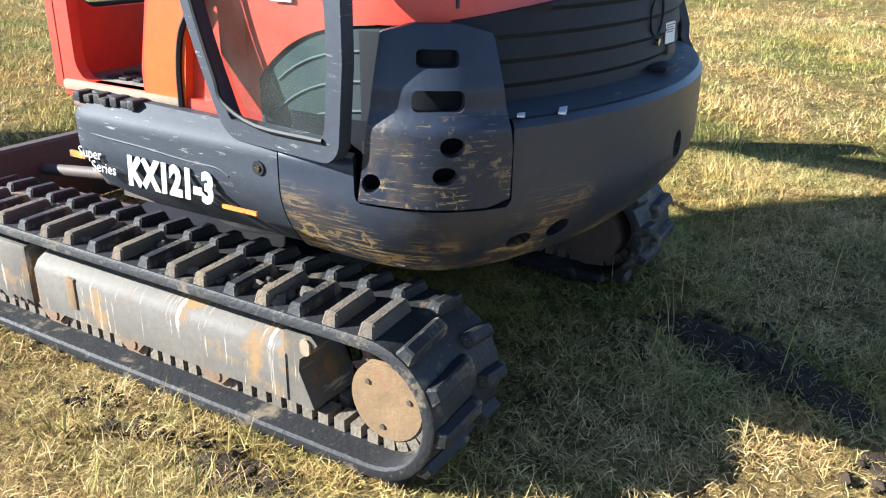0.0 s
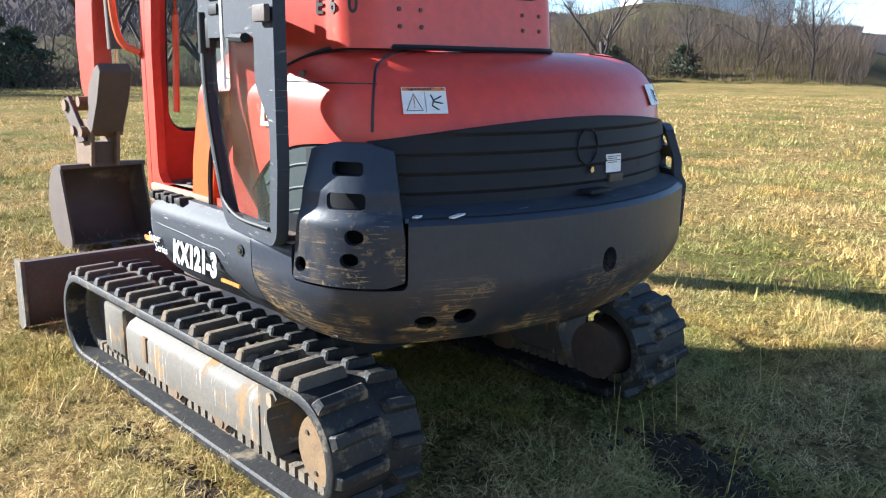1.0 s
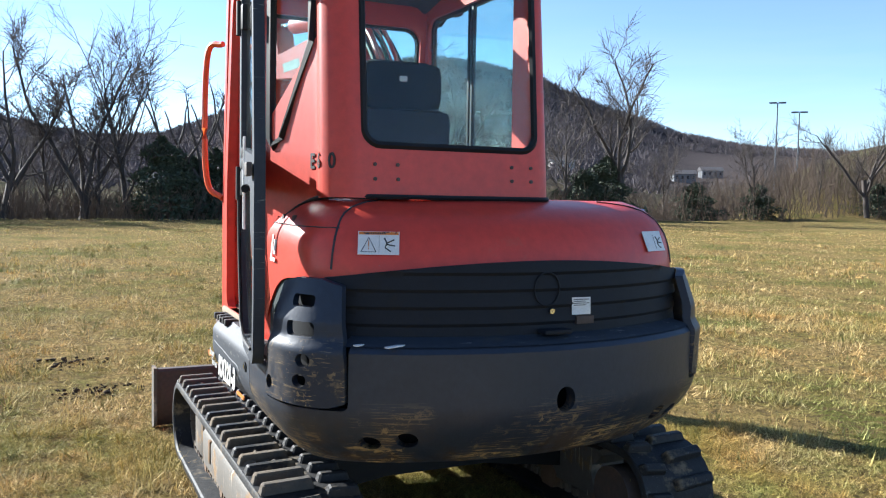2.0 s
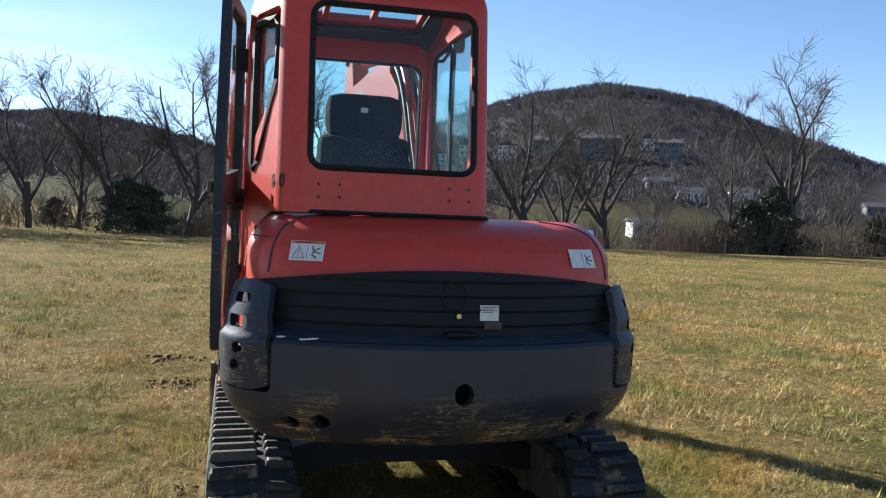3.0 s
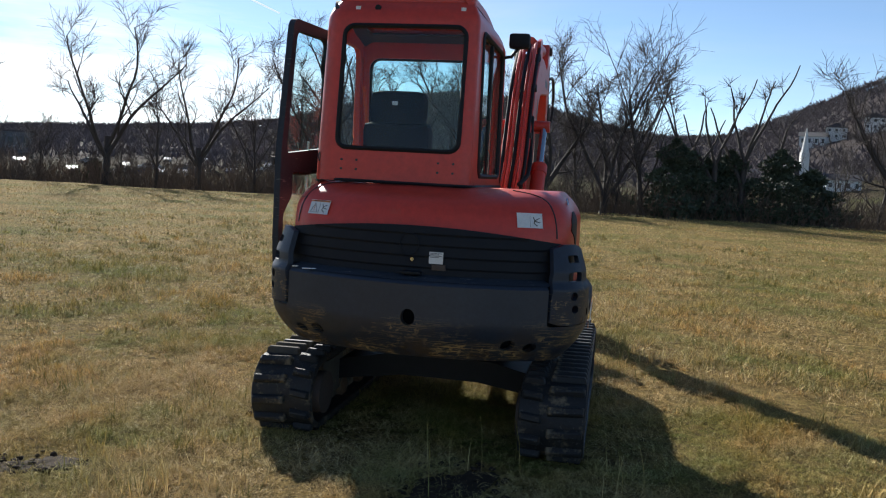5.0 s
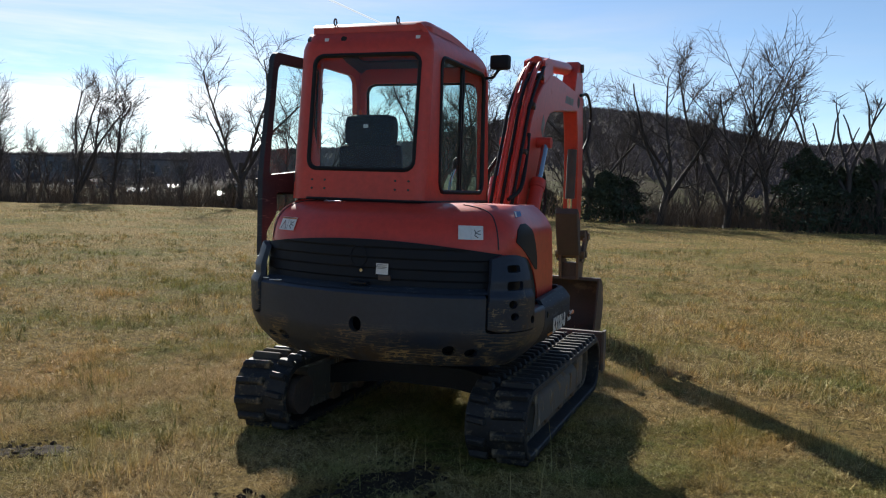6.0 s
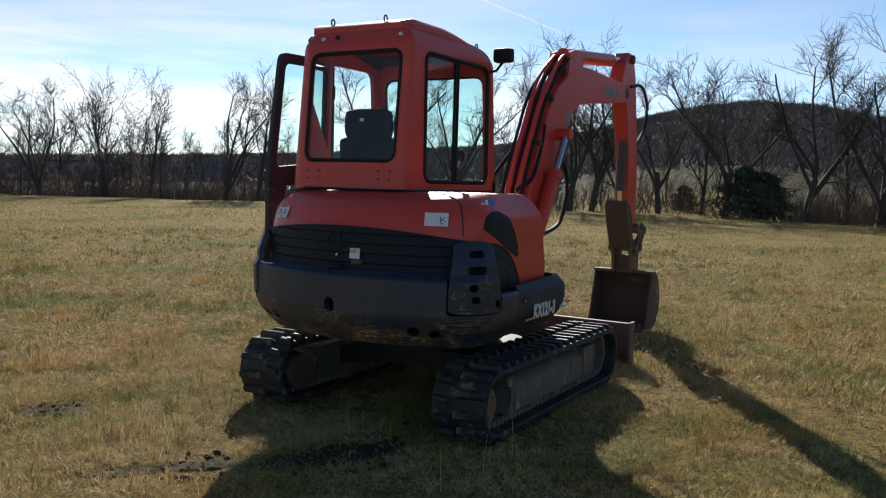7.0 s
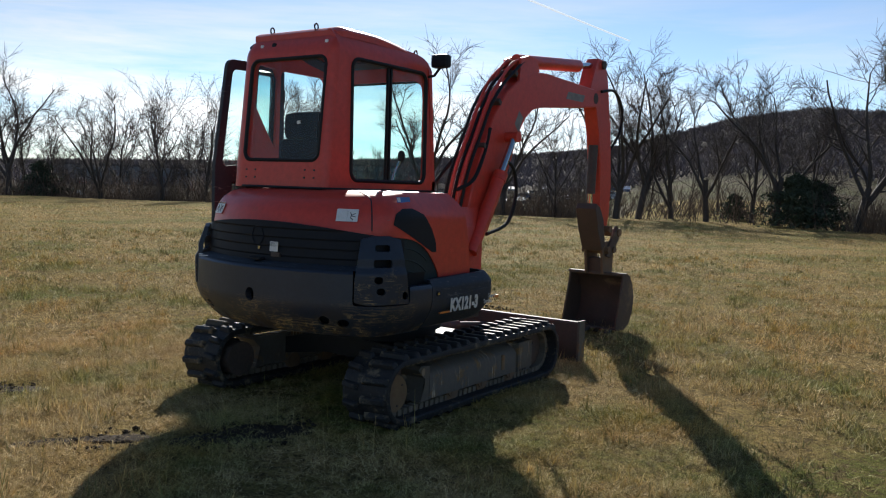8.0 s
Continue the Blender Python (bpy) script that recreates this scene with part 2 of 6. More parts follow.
def box(bm, x0, x1, y0, y1, z0, z1, bev=0.0, m=None):
    g = bmesh.ops.create_cube(bm, size=1.0)
    vs = g["verts"]
    for v in vs:
        v.co = Vector((x0 + (v.co.x + .5) * (x1 - x0), y0 + (v.co.y + .5) * (y1 - y0), z0 + (v.co.z + .5) * (z1 - z0)))
    if m is not None:
        bmesh.ops.transform(bm, matrix=m, verts=vs)
    if bev:
        es = list({e for v in vs for e in v.link_edges})
        bmesh.ops.bevel(bm, geom=es, offset=bev, segments=2, affect="EDGES", profile=0.6)
    return bm


def cyl(bm, a, b, r, sides=20, r2=None):
    a, b = Vector(a), Vector(b)
    d = b - a
    m = Matrix.Translation((a + b) / 2) @ d.to_track_quat("Z", "Y").to_matrix().to_4x4()
    bmesh.ops.create_cone(bm, cap_ends=True, segments=sides, radius1=r, radius2=r if r2 is None else r2, depth=d.length, matrix=m)
    return bm


def prism(bm, pts, axis, lo, hi):
    """Extrudes a polygon of (u, v) along an axis: x takes (y, z), y takes (x, z), z takes (x, y)."""
    put = {"x": lambda u, v, w: (w, u, v), "y": lambda u, v, w: (u, w, v), "z": lambda u, v, w: (u, v, w)}[axis]
    a = [bm.verts.new(put(u, v, lo)) for u, v in pts]
    b = [bm.verts.new(put(u, v, hi)) for u, v in pts]
    n = len(pts)
    caps = [bm.faces.new(a), bm.faces.new(b[::-1])]
    for i in range(n):
        bm.faces.new((a[i], b[i], b[(i + 1) % n], a[(i + 1) % n]))
    bmesh.ops.triangulate(bm, faces=caps, ngon_method="EAR_CLIP")
    return bm


def tube(bm, pts, r, sides=8, taper=1.0):
    """A round tube along a line of points."""
    pts = [Vector(p) for p in pts]
    rings, n = [], len(pts)
    for i, p in enumerate(pts):
        d = (pts[min(i + 1, n - 1)] - pts[max(i - 1, 0)]).normalized()
        q = d.to_track_quat("Z", "Y")
        rr = r * (1 + (taper - 1) * i / max(1, n - 1))
        rings.append([bm.verts.new(p + q @ Vector((rr * math.cos(k * 6.2832 / sides), rr * math.sin(k * 6.2832 / sides), 0))) for k in range(sides)])
    for r0, r1 in zip(rings, rings[1:]):
        for k in range(sides):
            bm.faces.new((r0[k], r0[(k + 1) % sides], r1[(k + 1) % sides], r1[k]))
    bm.faces.new(rings[0][::-1]); bm.faces.new(rings[-1])
    return bm


def smooth_line(pts, n=8):
    """Catmull-Rom through the points."""
    p = [Vector(q) for q in pts]
    p = [p[0] * 2 - p[1]] + p + [p[-1] * 2 - p[-2]]
    out = []
    for i in range(1, len(p) - 2):
        for k in range(n):
            t = k / n
            out.append(0.5 * (2 * p[i] + (p[i + 1] - p[i - 1]) * t + (2 * p[i - 1] - 5 * p[i] + 4 * p[i + 1] - p[i + 2]) * t * t
                              + (3 * p[i] - p[i - 1] - 3 * p[i + 1] + p[i + 2]) * t ** 3))
    return out + [p[-2]]


def rbox(u, v, u0, u1, v0, v1, r):
    """Signed distance to a rounded rectangle, negative inside."""
    cu, cv, hu, hv = (u0 + u1) / 2, (v0 + v1) / 2, (u1 - u0) / 2 - r, (v1 - v0) / 2 - r
    du, dv = abs(u - cu) - hu, abs(v - cv) - hv
    return math.hypot(max(du, 0), max(dv, 0)) + min(max(du, dv), 0) - r


def disc(u, v, cu, cv, r, ry=None):
    return (math.hypot((u - cu), (v - cv) * (r / (ry or r))) - r)


def skin(bm, sdf, u0, u1, v0, v1, step, place, thick):
    """A sheet over (u, v) where sdf < 0, its rim drawn onto the outline, given a thickness. place(u, v, w) gives the point at depth w."""
    nu, nv = max(2, round((u1 - u0) / step)), max(2, round((v1 - v0) / step))
    du, dv = (u1 - u0) / nu, (v1 - v0) / nv
    cells = [(i, j) for i in range(nu) for j in range(nv) if sdf(u0 + (i + .5) * du, v0 + (j + .5) * dv) < 0]
    held = set(cells)
    uses = {}
    for i, j in cells:
        for c in ((i, j), (i + 1, j), (i, j + 1), (i + 1, j + 1)):
            uses[c] = uses.get(c, 0) + 1
    top, low = {}, {}
    e = step * 0.05
    for (i, j), count in uses.items():
        u, v = u0 + i * du, v0 + j * dv
        if count < 4:
            for _ in range(2):
                s = sdf(u, v)
                gu, gv = (sdf(u + e, v) - s) / e, (sdf(u, v + e) - s) / e
                g = gu * gu + gv * gv
                if g > 0.05:
                    k = max(-1.2 * step, min(1.2 * step, s / g))
                    u, v = u - gu * k, v - gv * k
            u, v = min(max(u, u0), u1), min(max(v, v0), v1)
        top[i, j] = bm.verts.new(place(u, v, 0.0))
        if thick:
            low[i, j] = bm.verts.new(place(u, v, thick))
    for i, j in cells:
        c = ((i, j), (i + 1, j), (i + 1, j + 1), (i, j + 1))
        bm.faces.new([top[q] for q in c])
        if thick:
            bm.faces.new([low[q] for q in c[::-1]])
            for a, b, nb in ((c[0], c[1], (i, j - 1)), (c[1], c[2], (i + 1, j)), (c[2], c[3], (i, j + 1)), (c[3], c[0], (i - 1, j))):
                if nb not in held:
                    bm.faces.new((top[b], top[a], low[a], low[b]))
    return bm


def ring_points(u0, u1, v0, v1, r, k=6):
    out = []
    for cu, cv, a0 in ((u1 - r, v1 - r, 0), (u0 + r, v1 - r, 90), (u0 + r, v0 + r, 180), (u1 - r, v0 + r, 270)):
        for i in range(k + 1):
            a = radians(a0 + 90 * i / k)
            out.append((cu + r * math.cos(a), cv + r * math.sin(a)))
    return out


def closed_tube(bm, pts, r, sides=6):
    pts = [Vector(p) for p in pts]
    n, rings = len(pts), []
    for i, p in enumerate(pts):
        d = (pts[(i + 1) % n] - pts[i - 1]).normalized()
        q = d.to_track_quat("Z", "Y")
        rings.append([bm.verts.new(p + q @ Vector((r * math.cos(k * 6.2832 / sides), r * math.sin(k * 6.2832 / sides), 0))) for k in range(sides)])
    for i in range(n):
        r0, r1 = rings[i], rings[(i + 1) % n]
        off = min(range(sides), key=lambda o: (r0[0].co - r1[o].co).length)
        for k in range(sides):
            bm.faces.new((r0[k], r0[(k + 1) % sides], r1[(k + 1 + off) % sides], r1[(k + off) % sides]))
    return bm


def lettering(text, size, depth=0.0015, shear=0.0, bold=0.0):
    """The built-in font as a bmesh in the (x, y) plane, centred."""
    cu = bpy.data.curves.new("lettering", "FONT")
    cu.body, cu.size, cu.extrude, cu.shear, cu.offset = text, size, depth, shear, bold
    cu.align_x, cu.align_y, cu.resolution_u = "CENTER", "CENTER", 3
    ob = new("lettering", cu)
    me = bpy.data.meshes.new_from_object(ob.evaluated_get(bpy.context.evaluated_depsgraph_get()))
    bm = bmesh.new()
    bm.from_mesh(me)
    bpy.data.objects.remove(ob); bpy.data.curves.remove(cu); bpy.data.meshes.remove(me)
    return bm


# ---- the excavator ----
machine = thing("excavator", "worn orange and dark grey mini excavator parked on dry grass", "excavator")


def frame_on(origin, right, up):
    """The matrix that lays the (x, y) plane at origin with these directions."""
    x, y = Vector(right).normalized(), Vector(up).normalized()
    z = x.cross(y).normalized()
    y = z.cross(x)
    return Matrix.Translation(origin) @ Matrix((x, y, z)).transposed().to_4x4()


# tracks: a belt round sprocket and idler, with lugs as pieces of their own
T_REAR, T_FRONT, T_Z, T_R = -1.285, 0.38, 0.205, 0.187
T_LEN = 2 * (T_FRONT - T_REAR) + 2 * math.pi * T_R


def belt(s, off=0.0):
    """Point (y, z) and outward turn at the way s round the belt; s = 0 is the rear end of the top run."""
    s %= T_LEN
    run, arc = T_FRONT - T_REAR, math.pi * T_R
    if s < run:
        return T_REAR + s, T_Z + T_R + off, 90.0
    s -= run
    if s < arc:
        a = 90 - 180 * s / arc
        return T_FRONT + (T_R + off) * math.cos(radians(a)), T_Z + (T_R + off) * math.sin(radians(a)), a
    s -= arc
    if s < run:
        return T_FRONT - s, T_Z - T_R - off, -90.0
    s -= run
    a = 270 - 180 * s / arc
    return T_REAR + (T_R + off) * math.cos(radians(a)), T_Z + (T_R + off) * math.sin(radians(a)), a


def lug_mesh(x0, x1, name, mat, h=0.028, w0=0.050, w1=0.034, skew=0.0):
    """A tapered lug standing on z = 0, along x, w across y."""
    bm = bmesh.new()
    v = []
    for z, w, inset in ((-0.004, w0, 0.0), (h, w1, 0.010)):
        for x, y in ((x0 + inset, -w / 2), (x1 - inset, -w / 2 + skew), (x1 - inset, w / 2 + skew), (x0 + inset, w / 2)):
            v.append(bm.verts.new((x, y, z)))
    for f in ((0, 1, 2, 3), (4, 5, 6, 7), (0, 1, 5, 4), (1, 2, 6, 5), (2, 3, 7, 6), (3, 0, 4, 7)):
        bm.faces.new([v[i] for i in f])
    bmesh.ops.bevel(bm, geom=bm.edges[:], offset=0.005, segments=1, affect="EDGES")
    return finish(name, bm, mat, 0)


LINKS = 43
lug_outer = lug_mesh(0.006, 0.185, "lug", RUBBER, skew=0.012)
lug_muddy = lug_mesh(0.006, 0.185, "lug", MUD, h=0.033, skew=0.012)
lug_inner = lug_mesh(0.205, 0.314, "lug", RUBBER, w0=0.044, w1=0.030, skew=-0.010)

for side, x_out in (("left", -0.845), ("right", 0.845)):
    d = 1 if side == "left" else -1
    bm = bmesh.new()
    rows = []
    n = 120
    for i in range(n):
        s = T_LEN * i / n
        loop = []
        for off, x in ((0.0, 0.004), (0.0, 0.316), (-0.006, 0.32), (-0.028, 0.32), (-0.034, 0.312), (-0.034, 0.008), (-0.028, 0.0), (-0.006, 0.0)):
            y, z, a = belt(s, off)
            loop.append(bm.verts.new((x_out + d * x, y, z)))
        rows.append(loop)
    for i in range(n):
        a, b = rows[i], rows[(i + 1) % n]
        for k in range(8):
            bm.faces.new((a[k], a[(k + 1) % 8], b[(k + 1) % 8], b[k]))
    track = part("track", bm, RUBBER, machine, "dirty black rubber crawler track")
    for i in range(LINKS):
        for mesh, shift in (((lug_muddy if (side == "left" and i < 17 and (i * 7) % 5 < 3) else lug_outer), 0.0), (lug_inner, 0.5)):
            y, z, a = belt(T_LEN * (i + shift) / LINKS, 0.0)
            ob = new("lug", mesh)
            ob.parent = track
            m = Matrix.Translation((x_out, y, z)) @ Matrix.Rotation(radians(a - 90), 4, "X")
            ob.matrix_basis = m @ (Matrix.Identity(4) if d == 1 else Matrix.Rotation(math.pi, 4, "Z"))
    if side == "left":      # clods of mud and straw caught between the lugs
        bm, mr_ = bmesh.new(), random.Random(4)
        for i in range(2, 17):
            for _ in range(7):
                y, z, a = belt(T_LEN * (i + mr_.uniform(.15, .95)) / LINKS)
                r = mr_.uniform(.006, .017)
                g = bmesh.ops.create_icosphere(bm, subdivisions=1, radius=r, matrix=Matrix.Translation((x_out + mr_.uniform(.04, .19), y, z + r * .3)) @ Matrix.Diagonal((1.5, 1.2, .75, 1)))
                for v in g["verts"]:
                    v.co += Vector((mr_.uniform(-1, 1), mr_.uniform(-1, 1), mr_.uniform(-1, 1))) * r * .35
        tagged(part("dried_mud", bm, MUD, track, "dried mud caught between the lugs", 60), kind="stuff")
    # guide teeth inside the belt
    bm = bmesh.new()
    for i in range(LINKS * 2):
        y, z, a = belt(T_LEN * i / (LINKS * 2), -0.034)
        for x in (0.085, 0.175):
            g = Matrix.Translation((x_out + d * (x + 0.025), y, z)) @ Matrix.Rotation(radians(a - 90), 4, "X")
            box(bm, -0.028, 0.028, -0.016, 0.016, -0.034, 0.002, 0.0, g)
    tagged(part("guide_teeth", bm, TEETH, track, "muddy rubber guide teeth", 0), kind="stuff")
    # side frame
    xo = -0.785 if side == "left" else 0.785
    bm = bmesh.new()
    sec = [(0.0, 0.105), (0.0, 0.235), (0.018, 0.262), (0.085, 0.300), (0.19, 0.306), (0.19, 0.105)]
    prof = [(xo + d * u, v) for u, v in sec]
    prism(bm, prof, "y", -0.99, 0.03)
    part("track_frame", bm, FRAME, machine, "dusty tan and grey steel track frame")
    bm = bmesh.new()
    prism(bm, [(-1.075, 0.098), (-0.985, 0.102), (-0.985, 0.302), (-1.075, 0.31), (-1.095, 0.29), (-1.075, 0.265), (-1.035, 0.235), (-1.03, 0.20)], "x",
          min(xo + d * .004, xo + d * 0.19), max(xo + d * .004, xo + d * 0.19))
    part("frame_end", bm, FRAME, machine, "notched rear end of the track frame")
    bm = bmesh.new()
    prism(bm, ring_points(-1.075, -1.045, 0.255, 0.30, 0.013), "x", min(xo - d * .004, xo + d * 0.06), max(xo - d * .004, xo + d * 0.06))
    part("frame_slot_plate", bm, CREAM, machine, "pale oval plate")
    bm = bmesh.new()
    box(bm, min(xo + d * .004, xo + d * .19), max(xo + d * .004, xo + d * .19), 0.075, 0.275, 0.085, 0.30, 0.022)
    part("tensioner_housing", bm, FRAME, machine, "dusty tan steel tensioner housing")
    bm = bmesh.new()
    box(bm, min(xo - d * .006, xo + d * .02), max(xo - d * .006, xo + d * .02), -0.165, -0.125, 0.145, 0.245, 0.006)
    part("frame_lug", bm, DRIVE, machine, "rusty lashing bracket")
    for yb in (0.10, 0.135, 0.17, 0.245):
        bm = bmesh.new()
        cyl(bm, (xo - d * .002, yb, 0.105), (xo + d * .02, yb, 0.105), 0.007, 10)
        part("bolt", bm, DARKSTEEL, machine)
    for yb in (-0.72, -0.38, -0.02):
        bm = bmesh.new()
        cyl(bm, (xo + d * .02, yb, 0.095), (xo + d * .20, yb, 0.095), 0.058, 20)
        cyl(bm, (xo + d * .002, yb, 0.095), (xo + d * .02, yb, 0.095), 0.026, 12)
        prism(bm, [(yb - .07, .112), (yb + .07, .112), (yb + .03, .072), (yb - .03, .072)], "x", min(xo + d * .006, xo + d * .016), max(xo + d * .006, xo + d * .016))
        part("track_roller", bm, RUST, machine, "rusty steel track roller")
    # sprocket with its round cover
    bm = bmesh.new()
    xs = xo + d * 0.03
    cyl(bm, (xs - d * .012, T_REAR - .005, T_Z - .02), (xs + d * .05, T_REAR - .005, T_Z - .02), 0.108, 40)
    bmesh.ops.bevel(bm, geom=[e for e in bm.edges if len(e.link_faces) == 2 and e.calc_face_angle() > 1], offset=0.006, segments=2, affect="EDGES")
    cover = part("final_drive_cover", bm, DRIVE, machine, "round tan-brown final drive cover, mottled with rust")
    for k in range(3):
        a = radians(40 + 120 * k)
        bm = bmesh.new()
        cyl(bm, (xs - d * .016, T_REAR - .005 + .07 * math.cos(a), T_Z - .02 + .07 * math.sin(a)), (xs, T_REAR - .005 + .07 * math.cos(a), T_Z - .02 + .07 * math.sin(a)), 0.007, 10)
        part("bolt", bm, DARKSTEEL, cover)
    bm = bmesh.new()
    pts = []
    for k in range(44):
        a = 2 * math.pi * k / 44
        r = 0.145 if k % 4 in (0, 1) else 0.118
        pts.append((T_REAR + r * math.cos(a), T_Z + r * math.sin(a)))
    prism(bm, pts, "x", min(xs + d * .05, xs + d * .10), max(xs + d * .05, xs + d * .10))
    cyl(bm, (xs + d * .10, T_REAR, T_Z), (xs + d * .25, T_REAR, T_Z), 0.11, 24)
    part("sprocket", bm, DARKSTEEL, machine, "toothed steel drive sprocket")
    bm = bmesh.new()
    cyl(bm, (xs + d * .04, T_FRONT, T_Z), (xs + d * .18, T_FRONT, T_Z), 0.145, 28)
    cyl(bm, (xs + d * .02, T_FRONT, T_Z), (xs + d * .20, T_FRONT, T_Z), 0.05, 16)
    part("idler", bm, DARKSTEEL, machine, "front idler wheel")

# centre frame, turntable
bm = bmesh.new()
prism(bm, [(-.62, .16), (-.62, .27), (-.30, .34), (.30, .34), (.62, .27), (.62, .16), (.22, .22), (-.22, .22)], "y", -.80, .02)
part("centre_frame", bm, HOSE, machine, "dark steel centre frame between the tracks")
bm = bmesh.new()
cyl(bm, (0, -.45, .33), (0, -.45, .50), 0.36, 40)
cyl(bm, (0, -.45, .40), (0, -.45, .43), 0.40, 40)
part("turntable", bm, HOSE, machine, "round slewing ring")

# dozer blade
bm = bmesh.new()
blade_pts = [(1.02, .322), (1.03, .334), (1.075, .334), (1.085, .32), (1.055, .24), (1.05, .16), (1.065, .07), (1.09, .012), (1.06, .010), (1.03, .07), (1.015, .16), (1.02, .24)]
prism(bm, blade_pts, "x", -.878, .79)
blade = part("dozer_blade", bm, DARKSTEEL, machine, "dark rusty dozer blade in front of the tracks")
for x0 in (-.885, .778):
    bm = bmesh.new()
    prism(bm, [(1.0, .345), (1.095, .345), (1.10, .02), (1.06, .0), (1.0, .03)], "x", x0, x0 + .018)
    part("end_plate", bm, FRAME, blade, "bright worn blade end plate")
for x0 in (-.33, .20):
    bm = bmesh.new()
    prism(bm, [(-.05, .16), (-.05, .25), (.70, .24), (1.03, .20), (1.03, .10), (.70, .15)], "x", x0, x0 + .10)
    part("blade_arm", bm, DARKSTEEL, blade, "dark steel blade arm")
bm = bmesh.new()
cyl(bm, (-.065, .05, .30), (-.065, .55, .27), .045)
cyl(bm, (-.065, .55, .27), (-.065, 1.0, .22), .025)
part("blade_cylinder", bm, DARKSTEEL, blade)
for x in (-.60, -.56):
    bm = bmesh.new()
    box(bm, x - .008, x + .008, .96, 1.025, .17, .25, .004)
    part("lifting_tab", bm, RUST, blade)

# plan of the house: sides, round tail and front, blended into one outline
H_W, H_C, H_R = 0.815, -0.35, 1.35


def plan(phi):
    """Way from (0, -0.8) to the outline at the angle phi from the rear, positive to the right."""
    sn, cs = math.sin(phi), math.cos(phi)
    b = -.45 * cs + math.sqrt(.2025 * cs * cs + 1.62)
    total = b ** -14 + (abs(sn) / H_W) ** 14
    if cs < 0:
        front = -.26 if phi < 0 else -.31      # the deck reaches farther forward under the door
        total += (-cs / (front + .8)) ** 14
    return total ** (-1 / 14)


ARC_N = 720
ARC = [0.0]
for i in range(ARC_N):
    p0, p1 = (math.pi * 0.9 * k / ARC_N for k in (i, i + 1))
    r0, r1 = plan(p0), plan(p1)
    ARC.append(ARC[-1] + math.hypot(r1 * math.sin(p1) - r0 * math.sin(p0), r1 * math.cos(p1) - r0 * math.cos(p0)))


def phi_at(s):
    k = int(np.searchsorted(ARC, min(abs(s), ARC[-1] - 1e-6)))
    k = max(1, k)
    f = (abs(s) - ARC[k - 1]) / (ARC[k] - ARC[k - 1])
    return math.copysign(math.pi * 0.9 * (k - 1 + f) / ARC_N, s)


def s_at_y(y):
    """Way round the outline from the rear middle to where the side passes y."""
    best = min(range(120, ARC_N), key=lambda k: abs(-.8 - plan(math.pi * .9 * k / ARC_N) * math.cos(math.pi * .9 * k / ARC_N) - y))
    return ARC[best]


def s_at_x(x):
    best = min(range(0, 400), key=lambda k: abs(plan(math.pi * .9 * k / ARC_N) * math.sin(math.pi * .9 * k / ARC_N) - abs(x)))
    return math.copysign(ARC[best], x)


def on_house(s, z, inset=0.0):
    p = phi_at(s)
    r = plan(p) - inset
    return Vector((r * math.sin(p), -.8 - r * math.cos(p), z))


def belly(z):
    return 0.0 if z > .70 else .14 * ((.70 - z) / .20) ** 1.8


S_SEAM = s_at_y(-1.035)
S_FRONT = s_at_y(-0.38) + 0.34
S_PL0, S_PL1 = s_at_x(.648), s_at_y(-1.27)


def low_place(s, z, w):
    roll = max(0.0, z - .775) * 0.9 if abs(s) > S_PL1 else max(0.0, z - .868) * 1.2
    return on_house(s, z, belly(z) + roll + w)


# counterweight with its round and slotted holes
def weight_sdf(s, z):
    top = .79 if abs(s) > S_PL1 - .02 else .885
    d = max(z - top, .505 - z, abs(s) - S_SEAM)
    holes = [disc(s, z, .01, .712, .034, .040)]
    for sg in (-1, 1):
        holes += [disc(s, z, sg * abs(s_at_x(.595)), .588, .036, .024), disc(s, z, sg * abs(s_at_x(.487)), .600, .036, .027),
                  rbox(s, z, min(sg * (S_PL0 - .012), sg * (S_PL1 + .03)), max(sg * (S_PL0 - .012), sg * (S_PL1 + .03)), .694, .93, .02)]
    return max(d, -min(holes))


bm = skin(bmesh.new(), weight_sdf, -S_SEAM, S_SEAM, .50, .89, .0125, low_place, .045)
weight = part("counterweight", bm, SCRAPED, machine, "dark blue-grey counterweight, scraped to rust along its lower rim")
# inner sheet: black paints the shade within the holes; it closes the underside too
bm = bmesh.new()
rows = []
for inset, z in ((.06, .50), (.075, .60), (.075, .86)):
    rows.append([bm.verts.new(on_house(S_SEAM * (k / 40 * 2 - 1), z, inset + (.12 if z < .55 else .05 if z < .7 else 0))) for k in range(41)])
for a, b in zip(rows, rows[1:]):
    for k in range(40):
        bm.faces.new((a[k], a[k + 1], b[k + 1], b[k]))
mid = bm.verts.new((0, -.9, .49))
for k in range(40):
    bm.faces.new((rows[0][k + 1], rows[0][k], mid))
part("core", bm, PLASTIC_AND_SHADE, weight, "black inner sheet painting the shade inside the counterweight")
bm = bmesh.new()
rows = [[bm.verts.new(on_house(S_PL0 * 1.02 * (k / 40 * 2 - 1), z, i)) for k in range(41)] for i, z in ((.012, .884), (.03, .893), (.12, .912))]
for a, b in zip(rows, rows[1:]):
    for k in range(40):
        bm.faces.new((a[k], a[k + 1], b[k + 1], b[k]))
part("ledge", bm, DARK, weight, "dusty top ledge")
# white strips paint the sky's reflection along the ledge
bm = bmesh.new()
